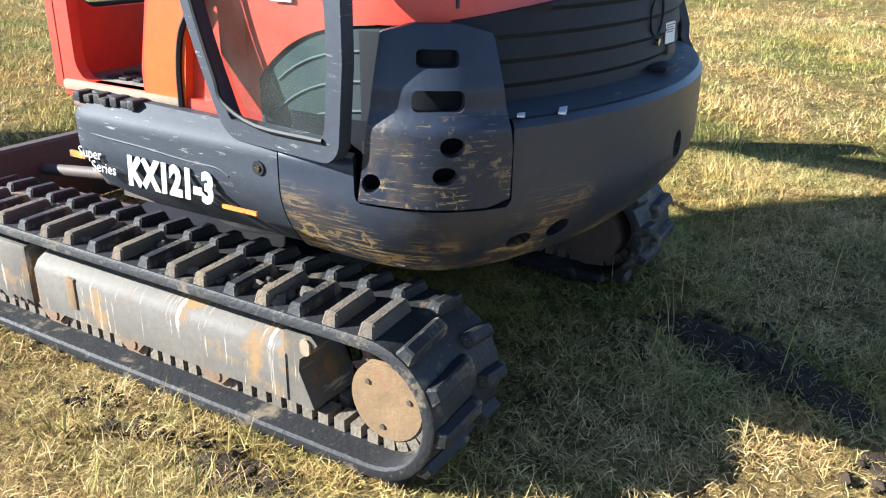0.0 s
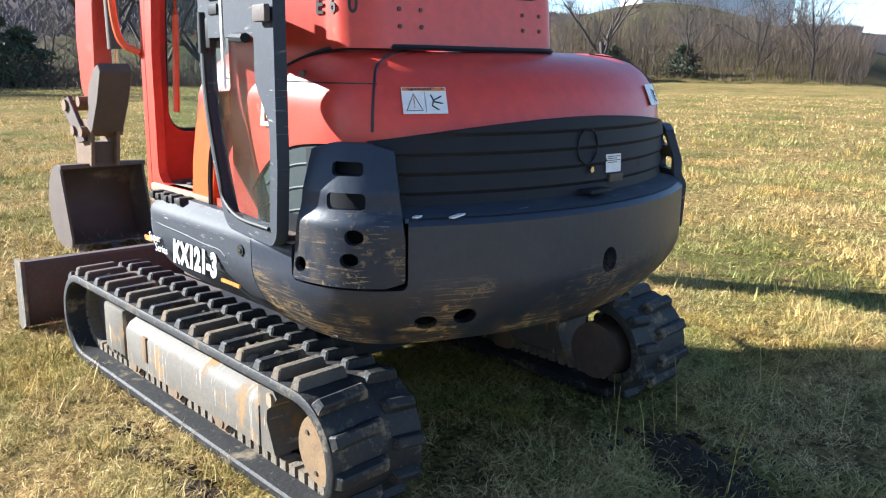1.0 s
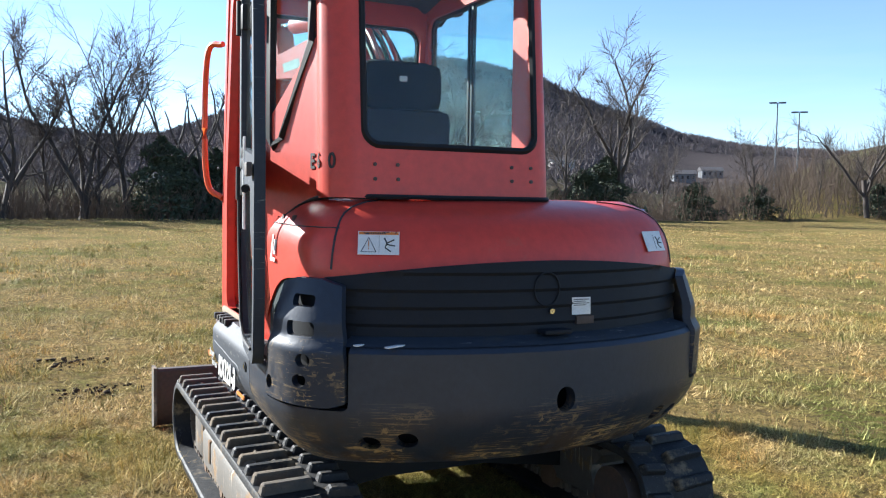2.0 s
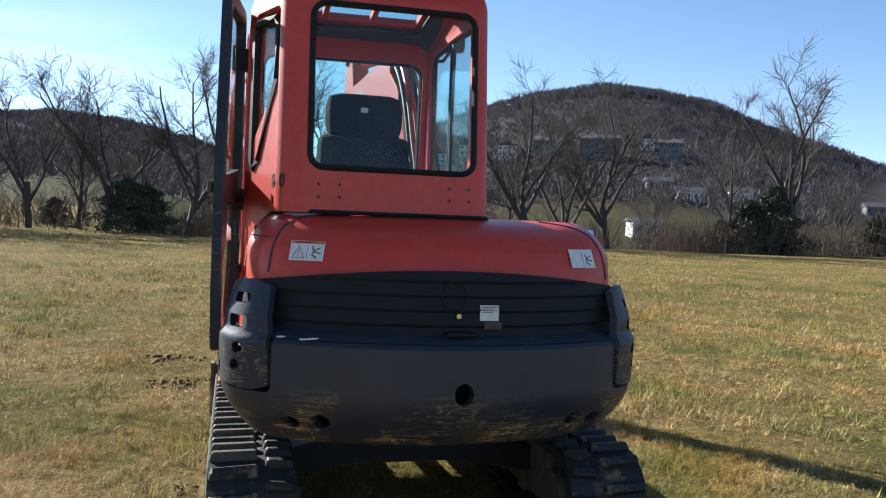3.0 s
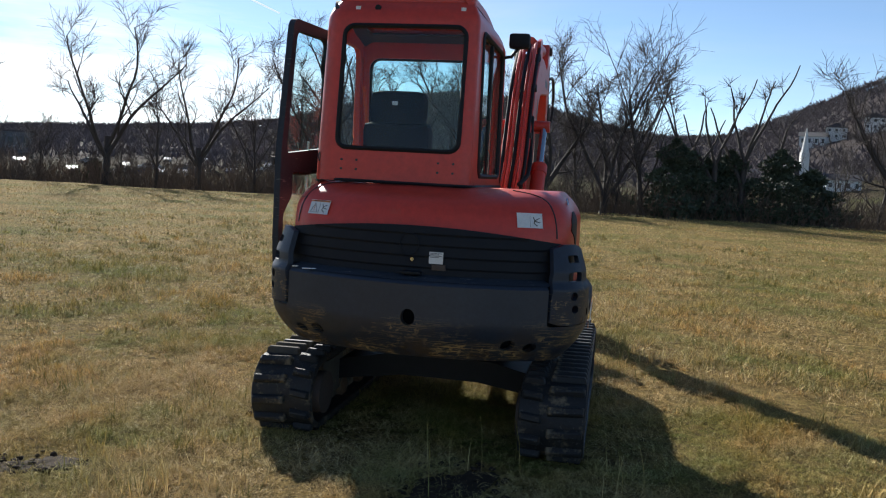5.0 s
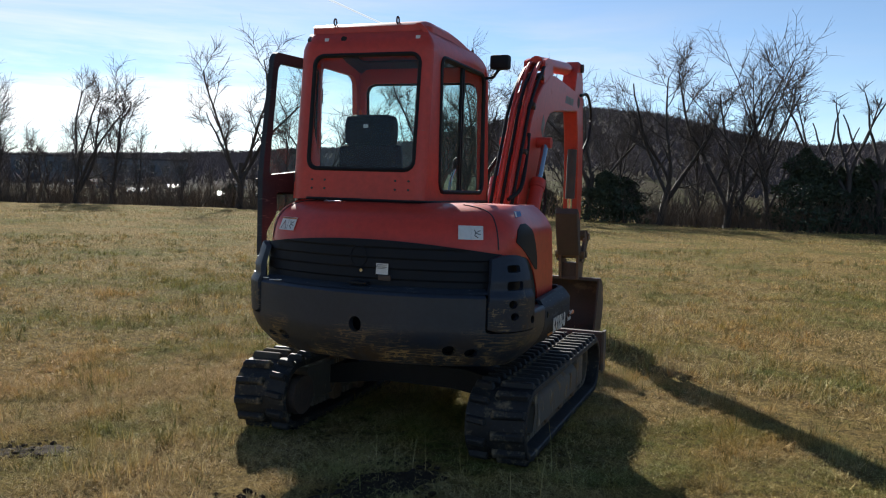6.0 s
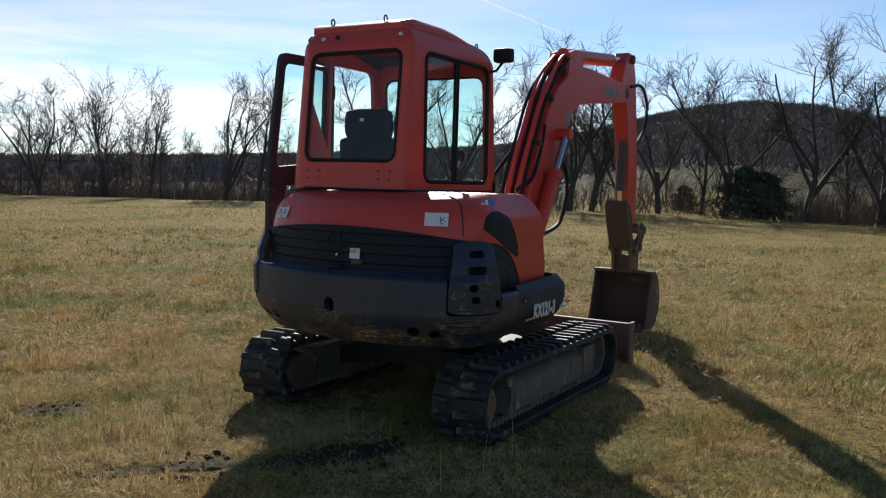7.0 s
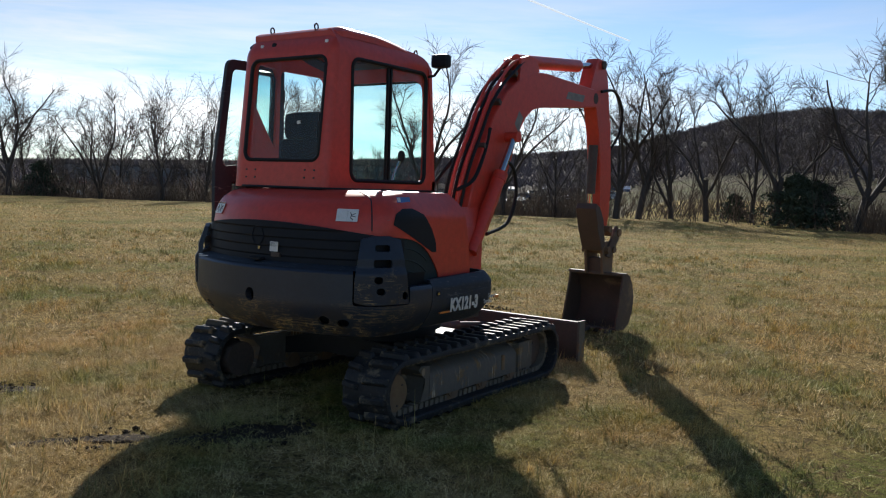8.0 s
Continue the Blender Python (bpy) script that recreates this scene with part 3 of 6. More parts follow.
for x, y, w in ((-.62, 0, .035), (-.51, .0, .10)):
    p = on_house(s_at_x(x), .886, .02)
    box(bm, -w / 2, w / 2, -.010, .007, 0, .005, .002, Matrix.Translation(p) @ Matrix.Rotation(math.atan2(-x, 1.2) * 0.9, 4, "Z"))
part("chipped_edge", bm, LABELW, weight, "pale strips painting the sky's reflection on the ledge")


# side skirts
def skirt_sdf(s, z):
    a = abs(s)
    low = .525 + max(0.0, a - (S_SEAM + .45)) ** 2 * 0.75
    return max(z - .815 - .02 * (a - S_SEAM), low - z, S_SEAM + .004 - a, a - S_FRONT)


for sg in (-1, 1):
    lo, hi = sorted((sg * S_SEAM, sg * S_FRONT))
    bm = skin(bmesh.new(), skirt_sdf, lo, hi, .50, .84, .014, low_place, .03)
    skirt = part("side_skirt", bm, DARK, machine, "dark grey side skirt with white lettering")
    bm = bmesh.new()
    line = [on_house(sg * (S_SEAM + q), z, .001) for q, z in ((.16, .695), (.20, .71), (.30, .712), (.45, .722), (.60, .728), (.70, .735))]
    tube(bm, smooth_line(line, 5), .0032, 6)
    part("pressed_rib", bm, DARK, skirt)
    bm = bmesh.new()
    p = on_house(sg * (S_SEAM + .06), .733, 0)
    cyl(bm, p + Vector((sg * .004, 0, 0)), p - Vector((sg * .03, 0, 0)), .017, 20)
    part("hole_rim", bm, PLASTIC_AND_SHADE, skirt)
    bm = bmesh.new()
    cyl(bm, p + Vector((sg * .007, 0, 0)), p - Vector((sg * .03, 0, 0)), .008, 8)
    part("bolt", bm, CHROME, skirt)
    facing = frame_on((sg * .8185, -.672 if sg < 0 else -.70, .650), (0, -1, 0) if sg < 0 else (0, 1, 0), (0, 0, 1))
    bm = lettering("KX121-3", .104, .001, 0.10, 0.0055)
    bmesh.ops.transform(bm, matrix=facing @ Matrix.Diagonal((.80, 1, 1, 1)), verts=bm.verts)
    part("lettering", bm, WHITE, skirt, "worn white block lettering", 0)
    for word, yy, zz in (("Super", -.375, .675), ("Series", -.425, .642)):
        bm = lettering(word, .040, .001)
        bmesh.ops.transform(bm, matrix=frame_on((sg * .8175, yy if sg < 0 else yy, zz), (0, -1, 0) if sg < 0 else (0, 1, 0), (0, 0, 1)), verts=bm.verts)
        part("lettering", bm, WHITE, skirt, "small white lettering", 0)
    for y0, y1, z0, z1 in ((-.35, -.29, .655, .672), (-.96, -.85, .612, .622)):
        bm = bmesh.new()
        x0, x1 = sorted((sg * .812, sg * .8178))
        box(bm, x0, x1, y0, y1, z0, z1)
        part("stripe", bm, ORANGEINK, skirt, "worn orange stripe", 0)
# deck between the skirts
bm = bmesh.new()
prism(bm, [(-.70, -1.30), (-.70, -.34), (-.5, -.27), (.5, -.27), (.70, -.34), (.70, -1.30), (.5, -1.45), (-.5, -1.45)], "z", .52, .60)
part("deck", bm, DARKSTEEL, machine, "dark steel deck plate")
bm = bmesh.new()
box(bm, -.79, -.55, -1.18, -.30, .79, .803, .003)
part("step_plate", bm, STEP, machine, "dusty step plate along the cab")
for k in range(7):
    bm = bmesh.new()
    box(bm, -.80 + .004 * (k % 3), -.75, -.34 - k * .035, -.314 - k * .035, .806, .832 - .006 * (k % 2), .004)
    part("tread_block", bm, RUBBER, machine)


# corner guards
def guard_sdf(sg):
    def sdf(s, z):
        s = abs(s)
        f = (z - .70) / .38
        a0, a1 = S_PL0 - .004 + .055 * max(0, f - .35), S_PL1 + .02 - .06 * max(0, f)
        cu = (a0 + a1) / 2
        d = max(a0 - s, s - a1)
        d = max(d, z - 1.075 + .25 * max(0, abs(s - cu) - .05), .702 + .3 * max(0, .05 - (s - a0)) - z)
        holes = (rbox(s, z, cu - .045, cu + .045, .992, 1.028, .012), rbox(s, z, cu - .055, cu + .055, .905, .95, .014),
                 disc(s, z, cu - .028, .838, .026, .021), disc(s, z, cu - .018, .776, .026, .020), disc(s, z, a1 - .026, .748, .022))
        return max(d, -min(holes))
    return sdf


def guard_place(s, z, w):
    out = .006 + .007 * math.sin(max(0, min(1, (z - .70) / .38)) * math.pi) ** 1
    k = min(1.0, max(0.0, (z - .862) / .05))
    return on_house(s, z, w - out + .020 * k * k * (3 - 2 * k) + max(0, z - .95) * .30)


for sg in (-1, 1):
    lo, hi = sorted((sg * (S_PL0 - .02), sg * (S_PL1 + .04)))
    bm = skin(bmesh.new(), guard_sdf(sg), lo, hi, .69, 1.08, .0085, guard_place, .028)
    part("corner_guard", bm, GUARD, machine, "dark cast corner guard with slots and round holes, scratched")
    # added black sheet, so the slots and holes look dark inside
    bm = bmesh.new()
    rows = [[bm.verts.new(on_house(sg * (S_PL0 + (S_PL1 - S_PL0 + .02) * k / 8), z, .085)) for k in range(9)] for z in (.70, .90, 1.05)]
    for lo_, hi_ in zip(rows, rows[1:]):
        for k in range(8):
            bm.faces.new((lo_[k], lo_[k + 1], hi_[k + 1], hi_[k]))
    part("guard_backing", bm, PLASTIC_AND_SHADE, machine, "black sheet painting the shade in the recess behind the guard")


# hood: red above a swept line, dark panels below it
def line_z(s):
    p = on_house(s, 0)
    if p.y < -1.30:
        return 1.128 - .043 * (p.x / .65) ** 2
    f = (p.y + 1.30) / .40
    return max(.70, 1.062 - .03 * f - .135 * f ** 3) if f < 1.12 else .70


S_HOOD = s_at_y(-0.50)
HOOD_IN = ((.70, .095), (1.10, .105), (1.15, .120), (1.20, .140), (1.25, .178), (1.285, .236), (1.308, .325), (1.318, .42))


def hood_place(s, z, w):
    zs, ins = zip(*HOOD_IN)
    i = float(np.interp(z, zs, ins))
    p = abs(phi_at(s))
    k = min(1, max(0, (p - radians(30)) / radians(38)))
    k = k * k * (3 - 2 * k)
    side = .098 + max(0, z - 1.16) ** 2 * 4.2
    fwd = on_house(s, z).y
    lean = max(0, (fwd + .95)) * max(0, z - .9) * .5
    q = on_house(s, z, i * (1 - k) + side * k + w)
    if p > radians(100):
        q.y -= lean
    return q


bm = skin(bmesh.new(), lambda s, z: max(line_z(s) - z, z - 1.3185, abs(s) - S_HOOD - .03), -S_HOOD - .04, S_HOOD + .04, .69, 1.319, .0165, hood_place, .02)
hood = part("hood", bm, RED, machine, "glossy orange-red engine hood")
bm = bmesh.new()
rim = [hood_place((S_HOOD + .03) * (k / 60 * 2 - 1), 1.3185, 0) for k in range(61)]
mid = bm.verts.new((0, -.85, 1.322))
vs = [bm.verts.new(p) for p in rim]
for a, b in zip(vs, vs[1:]):
    bm.faces.new((a, b, mid))
bm.faces.new((vs[-1], vs[0], mid))
part("hood_top", bm, RED, hood)
bm = bmesh.new()
vs = [[bm.verts.new(hood_place(sg * (S_HOOD + .028), z, .004)) for z in (.70, .85, 1.0, 1.1, 1.2, 1.27, 1.318)] for sg in (-1, 1)]
for k in range(6):
    bm.faces.new((vs[0][k], vs[0][k + 1], vs[1][k + 1], vs[1][k]))
part("hood_front", bm, RED, hood)
for sg in (-1, 1):      # shut lines of the hood
    bm = bmesh.new()
    s = sg * abs(s_at_x(.725))
    tube(bm, smooth_line([hood_place(s, z, -.001) for z in (1.10, 1.16, 1.22, 1.27)] + [hood_place(s - sg * .03, 1.30, -.001), hood_place(s - sg * .10, 1.316, -.002)], 5), .0038, 6)
    part("shut_line", bm, BLACKINK, hood)
bm = bmesh.new()
tube(bm, [hood_place(-S_HOOD * .95 + k * (S_HOOD * .95 - abs(s_at_x(.72))) / 12, 1.225, -.001) for k in range(13)], .0025, 5)
part("shut_line", bm, BLACKINK, hood)


def vent_place(s, z, w):
    k = (z - .89) / .052
    return on_house(s, z, .081 + .008 * (k - math.floor(k)) + w)


S_VENT = abs(s_at_x(.735))
bm = skin(bmesh.new(), lambda s, z: max(z - line_z(s) - .004, abs(s) - S_VENT), -S_VENT, S_VENT, .88, 1.14, .0104, vent_place, .02)
vent = part("vent_panel", bm, VENT, machine, "black ribbed rear vent panel")
bm = bmesh.new()
closed_tube(bm, [on_house(.05 * math.cos(radians(a)) - .02, 1.045 + .052 * math.sin(radians(a)), .0805) for a in range(0, 360, 15)], .003)
part("embossed_ring", bm, VENT, vent, "round embossed badge rim")
bm = bmesh.new()
p = on_house(0, .975, .08)
cyl(bm, p + Vector((0, -.006, 0)), p + Vector((0, .02, 0)), .009, 18)
part("lock", bm, CHROME, vent, "bright key lock")
bm = bmesh.new()
box(bm, -.05, .05, -1.667, -1.62, .908, .922, .005)
part("pull_handle", bm, VENT, vent)
for sg in (-1, 1):
    lo, hi = sorted((sg * S_VENT, sg * (S_HOOD + .02)))
    bm = skin(bmesh.new(), lambda s, z: max(z - line_z(s) - .006, .71 - z), lo, hi, .70, 1.13, .015, lambda s, z, w: hood_place(s, z, w + .008), .02)
    if bm.verts:
        part("side_panel", bm, PANEL, machine, "dark green-black side panel with swept edge")
    for d0 in (.055, .12, .185):
        bm = bmesh.new()
        pts = []
        for k in range(9):
            q = sg * s_at_y(-1.32 + .042 * k)
            z = line_z(q) - d0
            if z > .76:
                pts.append(hood_place(q, z, .0085))
        tube(bm, smooth_line(pts, 4), .0045, 6)
        part("panel_rib", bm, PANEL, machine)
# oval grille, right side of the hood
bm = bmesh.new()
GRILLE = [(s_at_y(y), z) for y, z in ((-1.345, 1.135), (-1.325, 1.195), (-1.26, 1.226), (-1.16, 1.228), (-1.04, 1.192), (-.95, 1.11), (-.898, 1.03), (-.888, .968), (-.93, .968))]


def grille_sdf(s, z):
    """Distance past the outermost side of the grille's outline."""
    worst = -9.0
    for (a, b), (c, d) in zip(GRILLE, GRILLE[1:] + GRILLE[:1]):
        ln = math.hypot(c - a, d - b)
        worst = max(worst, ((s - a) * (b - d) + (z - b) * (c - a)) / ln * GRILLE_SIDE)
    return worst


GRILLE_SIDE = 1.0 if GRILLE[3][0] > GRILLE[0][0] else -1.0
s_lo, s_hi = sorted((GRILLE[0][0], GRILLE[7][0]))
skin(bm, grille_sdf, s_lo - .01, s_hi + .01, .955, 1.24, .011, lambda s, z, w: hood_place(s, z, w - .004), .012)
part("side_grille", bm, PLASTIC_AND_SHADE, hood, "black oval side grille")


# stickers: white plates with print, lying on a surface
def sticker(parent, centre, right, up, w, h, name="warning_label", label="white warning sticker with orange header", kind=0):
    f = frame_on(centre, right, up)
    bm = bmesh.new()
    box(bm, -w / 2, w / 2, -h / 2, h / 2, 0, .002, 0, f)
    st = part(name, bm, LABELW, parent, label, 0)

    def ink(mat, build):
        b = bmesh.new()
        build(b)
        bmesh.ops.transform(b, matrix=f @ Matrix.Translation((0, 0, .0025)), verts=b.verts)
        part("print", b, mat, st, "", 0)
    if kind == 0:
        ink(ORANGEINK, lambda b: box(b, -w * .48, w * .48, h * .36, h * .48, 0, .001))
        ink(BLACKINK, lambda b: [box(b, -w * .2 + k * w * .055, -w * .2 + k * w * .055 + w * .035, h * .385, h * .455, .001, .0015) for k in range(7)])
        ink(BLACKINK, lambda b: closed_tube(b, [(-w * .42, -h * .38, 0), (-w * .06, -h * .38, 0), (-w * .24, h * .24, 0)], .0016, 4))
        ink(ORANGEINK, lambda b: (box(b, -w * .25, -w * .23, -h * .16, h * .10, 0, .001), box(b, -w * .25, -w * .23, -h * .28, -h * .22, 0, .001)))
    if kind == 2:      # lines of print too small to read
        ink(BLACKINK, lambda b: [box(b, -w * .42, w * (.42 - .2 * (k % 2)), h * (.36 - .11 * k), h * (.36 - .11 * k) + .0022, 0, .001) for k in range(4)])
        return st
    ink(BLACKINK, lambda b: (box(b, w * .01, w * .016, -h * .44, h * .32, 0, .001), tube(b, [(w * .14, h * .22, 0), (w * .2, 0, 0), (w * .16, -h * .2, 0), (w * .3, -h * .36, 0)], .0022, 4),
                             tube(b, [(w * .2, 0, 0), (w * .38, h * .16, 0)], .002, 4), tube(b, [(w * .2, -h * .05, 0), (w * .40, -h * .12, 0)], .002, 4)))
    return st


for sg in (-1, 1):
    s = sg * abs(s_at_x(.60))
    c, r_, u_ = hood_place(s, 1.182, -.004), hood_place(s + .05, 1.182, 0) - hood_place(s - .05, 1.182, 0), hood_place(s, 1.21, 0) - hood_place(s, 1.15, 0)
    sticker(hood, c, r_, u_, .125, .074, kind=0 if sg < 0 else 1)
c = on_house(s_at_x(.125), .987, .079)
sticker(vent, c, (1, -.06, 0), (0, .05, 1), .068, .055, "data_plate", "small white sticker with lines of print", 2)
bm = bmesh.new()
box(bm, .095, .160, c.y - .006, c.y + .01, .930, .955, .001)
part("data_plate_foot", bm, DARKSTEEL, vent)
c = hood_place(s_at_y(-1.23), 1.275, -.006)
bm = bmesh.new()
f = frame_on(c, (0, 1, 0), (-.3, 0, 1))
box(bm, -.06, .06, -.016, .016, 0, .002, 0, f)
part("blue_label", bm, BLUEINK, hood, "small blue and white sticker", 0)
bm = bmesh.new()
box(bm, -.058, -.03, -.013, .013, .002, .003, 0, f)
part("print", bm, LABELW, hood, "", 0)
s_mark = -s_at_y(-1.02)
for k, (a, b, c_, d_) in enumerate(((-.03, -.012, -.045, .045), (-.012, .03, -.045, -.032), (.0, .028, -.02, .03))):
    bm = bmesh.new()
    f = frame_on(hood_place(s_mark, 1.14, -.004), (0, -1, 0), (0.1, 0, 1))
    box(bm, a, b, c_, d_, 0, .0015, 0, f)
    part("mark", bm, LABELW, hood, "worn white mark", 0)
for y, z in ((-1.04, 1.245), (-1.20, 1.245)):
    bm = bmesh.new()
    p = hood_place(-s_at_y(y), z, 0)
    cyl(bm, p + Vector((-.004, 0, 0)), p + Vector((.02, 0, 0)), .012, 14)
    part("bolt", bm, DARKSTEEL, hood)

# ---- cab ----
C_L, C_R = -.737, .193


SHELL = [(-.737, -.185), (-.737, -.80)] + [(-.737 + .112 * k / 6, -.80 - .37 * k / 6) for k in range(1, 7)] + \
        [(-.525 + .11 * math.cos(radians(a)), -1.195 + .11 * math.sin(radians(a))) for a in range(195, 271, 12)] + [(-.50, -1.305), (.143, -1.305)] + \
        [(.143 + .05 * math.sin(radians(a)), -1.255 - .05 * math.cos(radians(a))) for a in (25, 50, 75, 90)]
SHELL_U = [0.0]
for p0, p1 in zip(SHELL, SHELL[1:]):
    SHELL_U.append(SHELL_U[-1] + math.dist(p0, p1))
U_MAX = SHELL_U[-1]


def shell_xy(u):
    return Vector((float(np.interp(u, SHELL_U, [p[0] for p in SHELL])), float(np.interp(u, SHELL_U, [p[1] for p in SHELL])), 0))


def shell_place(u, z, w):
    p = shell_xy(u)
    t = (shell_xy(min(U_MAX, u + .02)) - shell_xy(max(0, u - .02))).normalized()
    inward = Vector((-t.y, t.x, 0))
    rear = min(1, max(0, (-.80 - p.y) / .45))
    p += inward * (w + max(0, z - 2.14) ** 2 * 4.5 + .010 * max(0, z - 1.4))
    p.y += rear * (z - 1.32) * .085
    p.z = z
    return p


U_CORNER = SHELL_U[7]
U_X0 = SHELL_U[[i for i, p in enumerate(SHELL) if p == (-.50, -1.305)][0]] + .50      # u of x = 0 on the rear wall


def cab_rear(x, z, w):
    return shell_place(U_X0 + x, z, w)


def u_of_y(y):
    return -.185 - y if y > -.80 else .615 + (-.80 - y) / .37 * (SHELL_U[7] - SHELL_U[1])


RW = (-.508, .128, 1.488, 2.112, .055)


def shell_sdf(u, z):
    y = shell_xy(u).y
    if y > -.955:
        low = .80
    else:
        f = min(1, (u - u_of_y(-.955)) / .30)
        low = 1.225 + .093 * math.sin(f * math.pi / 2)
    yl = -.185 - u if u < .615 else -.80 - (u - .615) * .957
    top = 2.284 - .05 * max(0, yl + .75)
    front = (.01 + max(0, z - 1.3) * .10) - u
    d = max(z - top, low - z, front, u - U_MAX)
    door_hole = max(rbox(u, z, .07 + max(0, z - 1.3) * .10, .62, .845, 2.12, .06), -9)
    quarter = max(rbox(yl, z, -1.165, -.865, 1.46, 2.12, .045), (-(yl + 1.165) * .66 - (z - 1.84) * .75))
    return max(d, -door_hole, -quarter, -rbox(u - U_X0, z, *RW))


bm = skin(bmesh.new(), shell_sdf, 0, U_MAX, .80, 2.29, .0165, shell_place, .032)
cab = part("cab", bm, RED, machine, "orange cab shell with an open door")


def gasket(pts, r, parent, name="gasket"):
    b = bmesh.new()
    closed_tube(b, pts, r)
    return part(name, b, HOSE, parent, "black rubber window gasket")


def pane(pts, inward, parent, name="pane"):
    """A thin sheet of glass filling a ring of points."""
    b = bmesh.new()
    iw = Vector(inward)
    a = [b.verts.new(p) for p in pts]
    c = [b.verts.new(Vector(p) + iw) for p in pts]
    b.faces.new(a); b.faces.new(c[::-1])
    for i in range(len(a)):
        b.faces.new((a[i], c[i], c[(i + 1) % len(a)], a[(i + 1) % len(a)]))
    ob = part(name, b, GLASS, parent, "clear tinted glass", 0)
    ob.visible_shadow = False
    return ob


ring = [cab_rear(u, v, .004) for u, v in ring_points(*RW)]
gasket(ring, .013, cab)
pane([cab_rear(u, v, .012) for u, v in ring_points(*RW)], (0, .004, 0), cab)


def cab_right(y, z, w):
    return Vector((C_R - .012 * max(0, z - 1.4) - max(0, z - 2.14) ** 2 * 4.0 - w, y, z))


def right_front(z):
    return -.165 - max(0, z - 1.3) * .10


SW = (-1.065, -.300, 1.378, 2.118, .06)
bm = skin(bmesh.new(), lambda y, z: max(rbox(y, z, -1.30, right_front(z), .5, 2.284 - .13 * max(0, (y + .75)) ** 2 - .05 * max(0, y + .75), .08), .80 - z, (-1.258 + max(0, z - 1.32) * .085) - y, -rbox(y, z, *SW)), -1.30, -.15, .80, 2.29, .018, cab_right, .03)
part("cab_side", bm, RED, cab, "orange cab wall with sliding window")
gasket([cab_right(u, v, .002) for u, v in ring_points(*SW)], .014, cab)
pane([cab_right(u, v, .012) for u, v in ring_points(*SW)], (-.004, 0, 0), cab)
bm = bmesh.new()
for y in (-.715, -.685):
    box(bm, C_R - .025, C_R - .008, y, y + .016, 1.37, 2.12, .002)
part("mullion", bm, HOSE, cab, "black sliding window mullion")


def cab_left(y, z, w):
    return shell_place(u_of_y(y), z, w)


q = [(-1.12, 2.07), (-.90, 2.08), (-.88, 2.05), (-.88, 1.52), (-.91, 1.49), (-.96, 1.52), (-1.14, 1.83), (-1.145, 2.04)]
gasket([cab_left(a, b, .004) for a, b in q], .018, cab)
pane([cab_left(a, b, .012) for a, b in q], (.004, 0, 0), cab)


def cab_front(x, z, w):
    return Vector((x, -.165 - max(0, z - 1.3) * .10 - w, z))


FW = (-.66, .13, 1.02, 2.08, .07)
bm = skin(bmesh.new(), lambda x, z: max(rbox(x, z, C_L, C_R, .7, 2.19, .06), .82 - z, -rbox(x, z, *FW)), C_L, C_R, .82, 2.2, .022, cab_front, .035)
part("cab_front", bm, RED, cab, "orange cab front frame")
gasket([cab_front(u, v, .004) for u, v in ring_points(*FW)], .014, cab)
pane([cab_front(u, v, .012) for u, v in ring_points(*FW)], (0, -.004, 0), cab)


def roof_place(x, y, w):
    e = max(abs(x - (C_L + C_R) / 2) - .355, 0)
    z = 2.312 - e * e * 9.0 - max(0, -1.06 - y) ** 2 * 3 - .055 * max(0, y + .78) - .20 * max(0, y + .78) ** 2
    return Vector((x, y, z - w))


SK = ((-.60, -.40), (-.375, -.175), (-.15, .05))
bm = skin(bmesh.new(), lambda x, y: max(rbox(x, y, C_L + .062, C_R - .05, -1.168, -.245, .06), (-.672 - x) * .957 + (-.80 - y) * .29, -min(rbox(x, y, a, b, -.66, -.42, .02) for a, b in SK)), C_L, C_R, -1.25, -.22, .02, roof_place, .035)
roof = part("roof", bm, RED, cab, "orange cab roof with skylights")
for a, b in SK:
    pane([roof_place(u, v, .015) for u, v in ring_points(a, b, -.66, -.42, .02, 2)], (0, 0, -.004), roof)
bm = skin(bmesh.new(), lambda x, y: max(rbox(x, y, C_L + .05, C_R - .05, -1.20, -.26, .05), (-.70 - x) * .957 + (-.80 - y) * .29, -rbox(x, y, -.62, .07, -.70, -.40, .02)), C_L, C_R, -1.22, -.24, .03, lambda x, y, w: roof_place(x, y, w + .05), .012)
part("headliner", bm, LINER, roof, "dark grey headliner")
for x, y in ((-.44, -1.13), (-.05, -1.14), (.11, -.33), (-.60, -.45)):
    p = roof_place(x, y, 0)
    bm = bmesh.new()
    closed_tube(bm, [p + Vector((0, .016 * math.cos(radians(a)), .016 + .02 * math.sin(radians(a)))) for a in range(0, 360, 30)], .005)
    part("lifting_eye", bm, DARKSTEEL, roof, "small steel lifting eye")
bm = bmesh.new()
tube(bm, smooth_line([(-.69, -.96, 1.232), (-.655, -1.08, 1.285), (-.61, -1.20, 1.318), (-.5, -1.30, 1.322), (-.27, -1.31, 1.322), (.0, -1.31, 1.322), (C_R, -1.27, 1.322), (C_R + .004, -.9, 1.322), (C_R + .004, -.2, 1.322)], 6), .009, 6)
part("base_seal", bm, HOSE, cab, "black seal under the cab")
for x, z in ((-.474, 1.426), (-.395, 1.426), (-.474, 1.379), (-.395, 1.379), (.03, 1.43), (.107, 1.43), (.03, 1.383), (.107, 1.383)):
    bm = bmesh.new()
    p = cab_rear(x, z, 0)
    cyl(bm, p + Vector((0, -.004, 0)), p + Vector((0, .01, 0)), .0065, 10)
    part("bolt", bm, DARKSTEEL, cab)
bm = bmesh.new()
p = cab_rear(-.345, 2.205, 0)
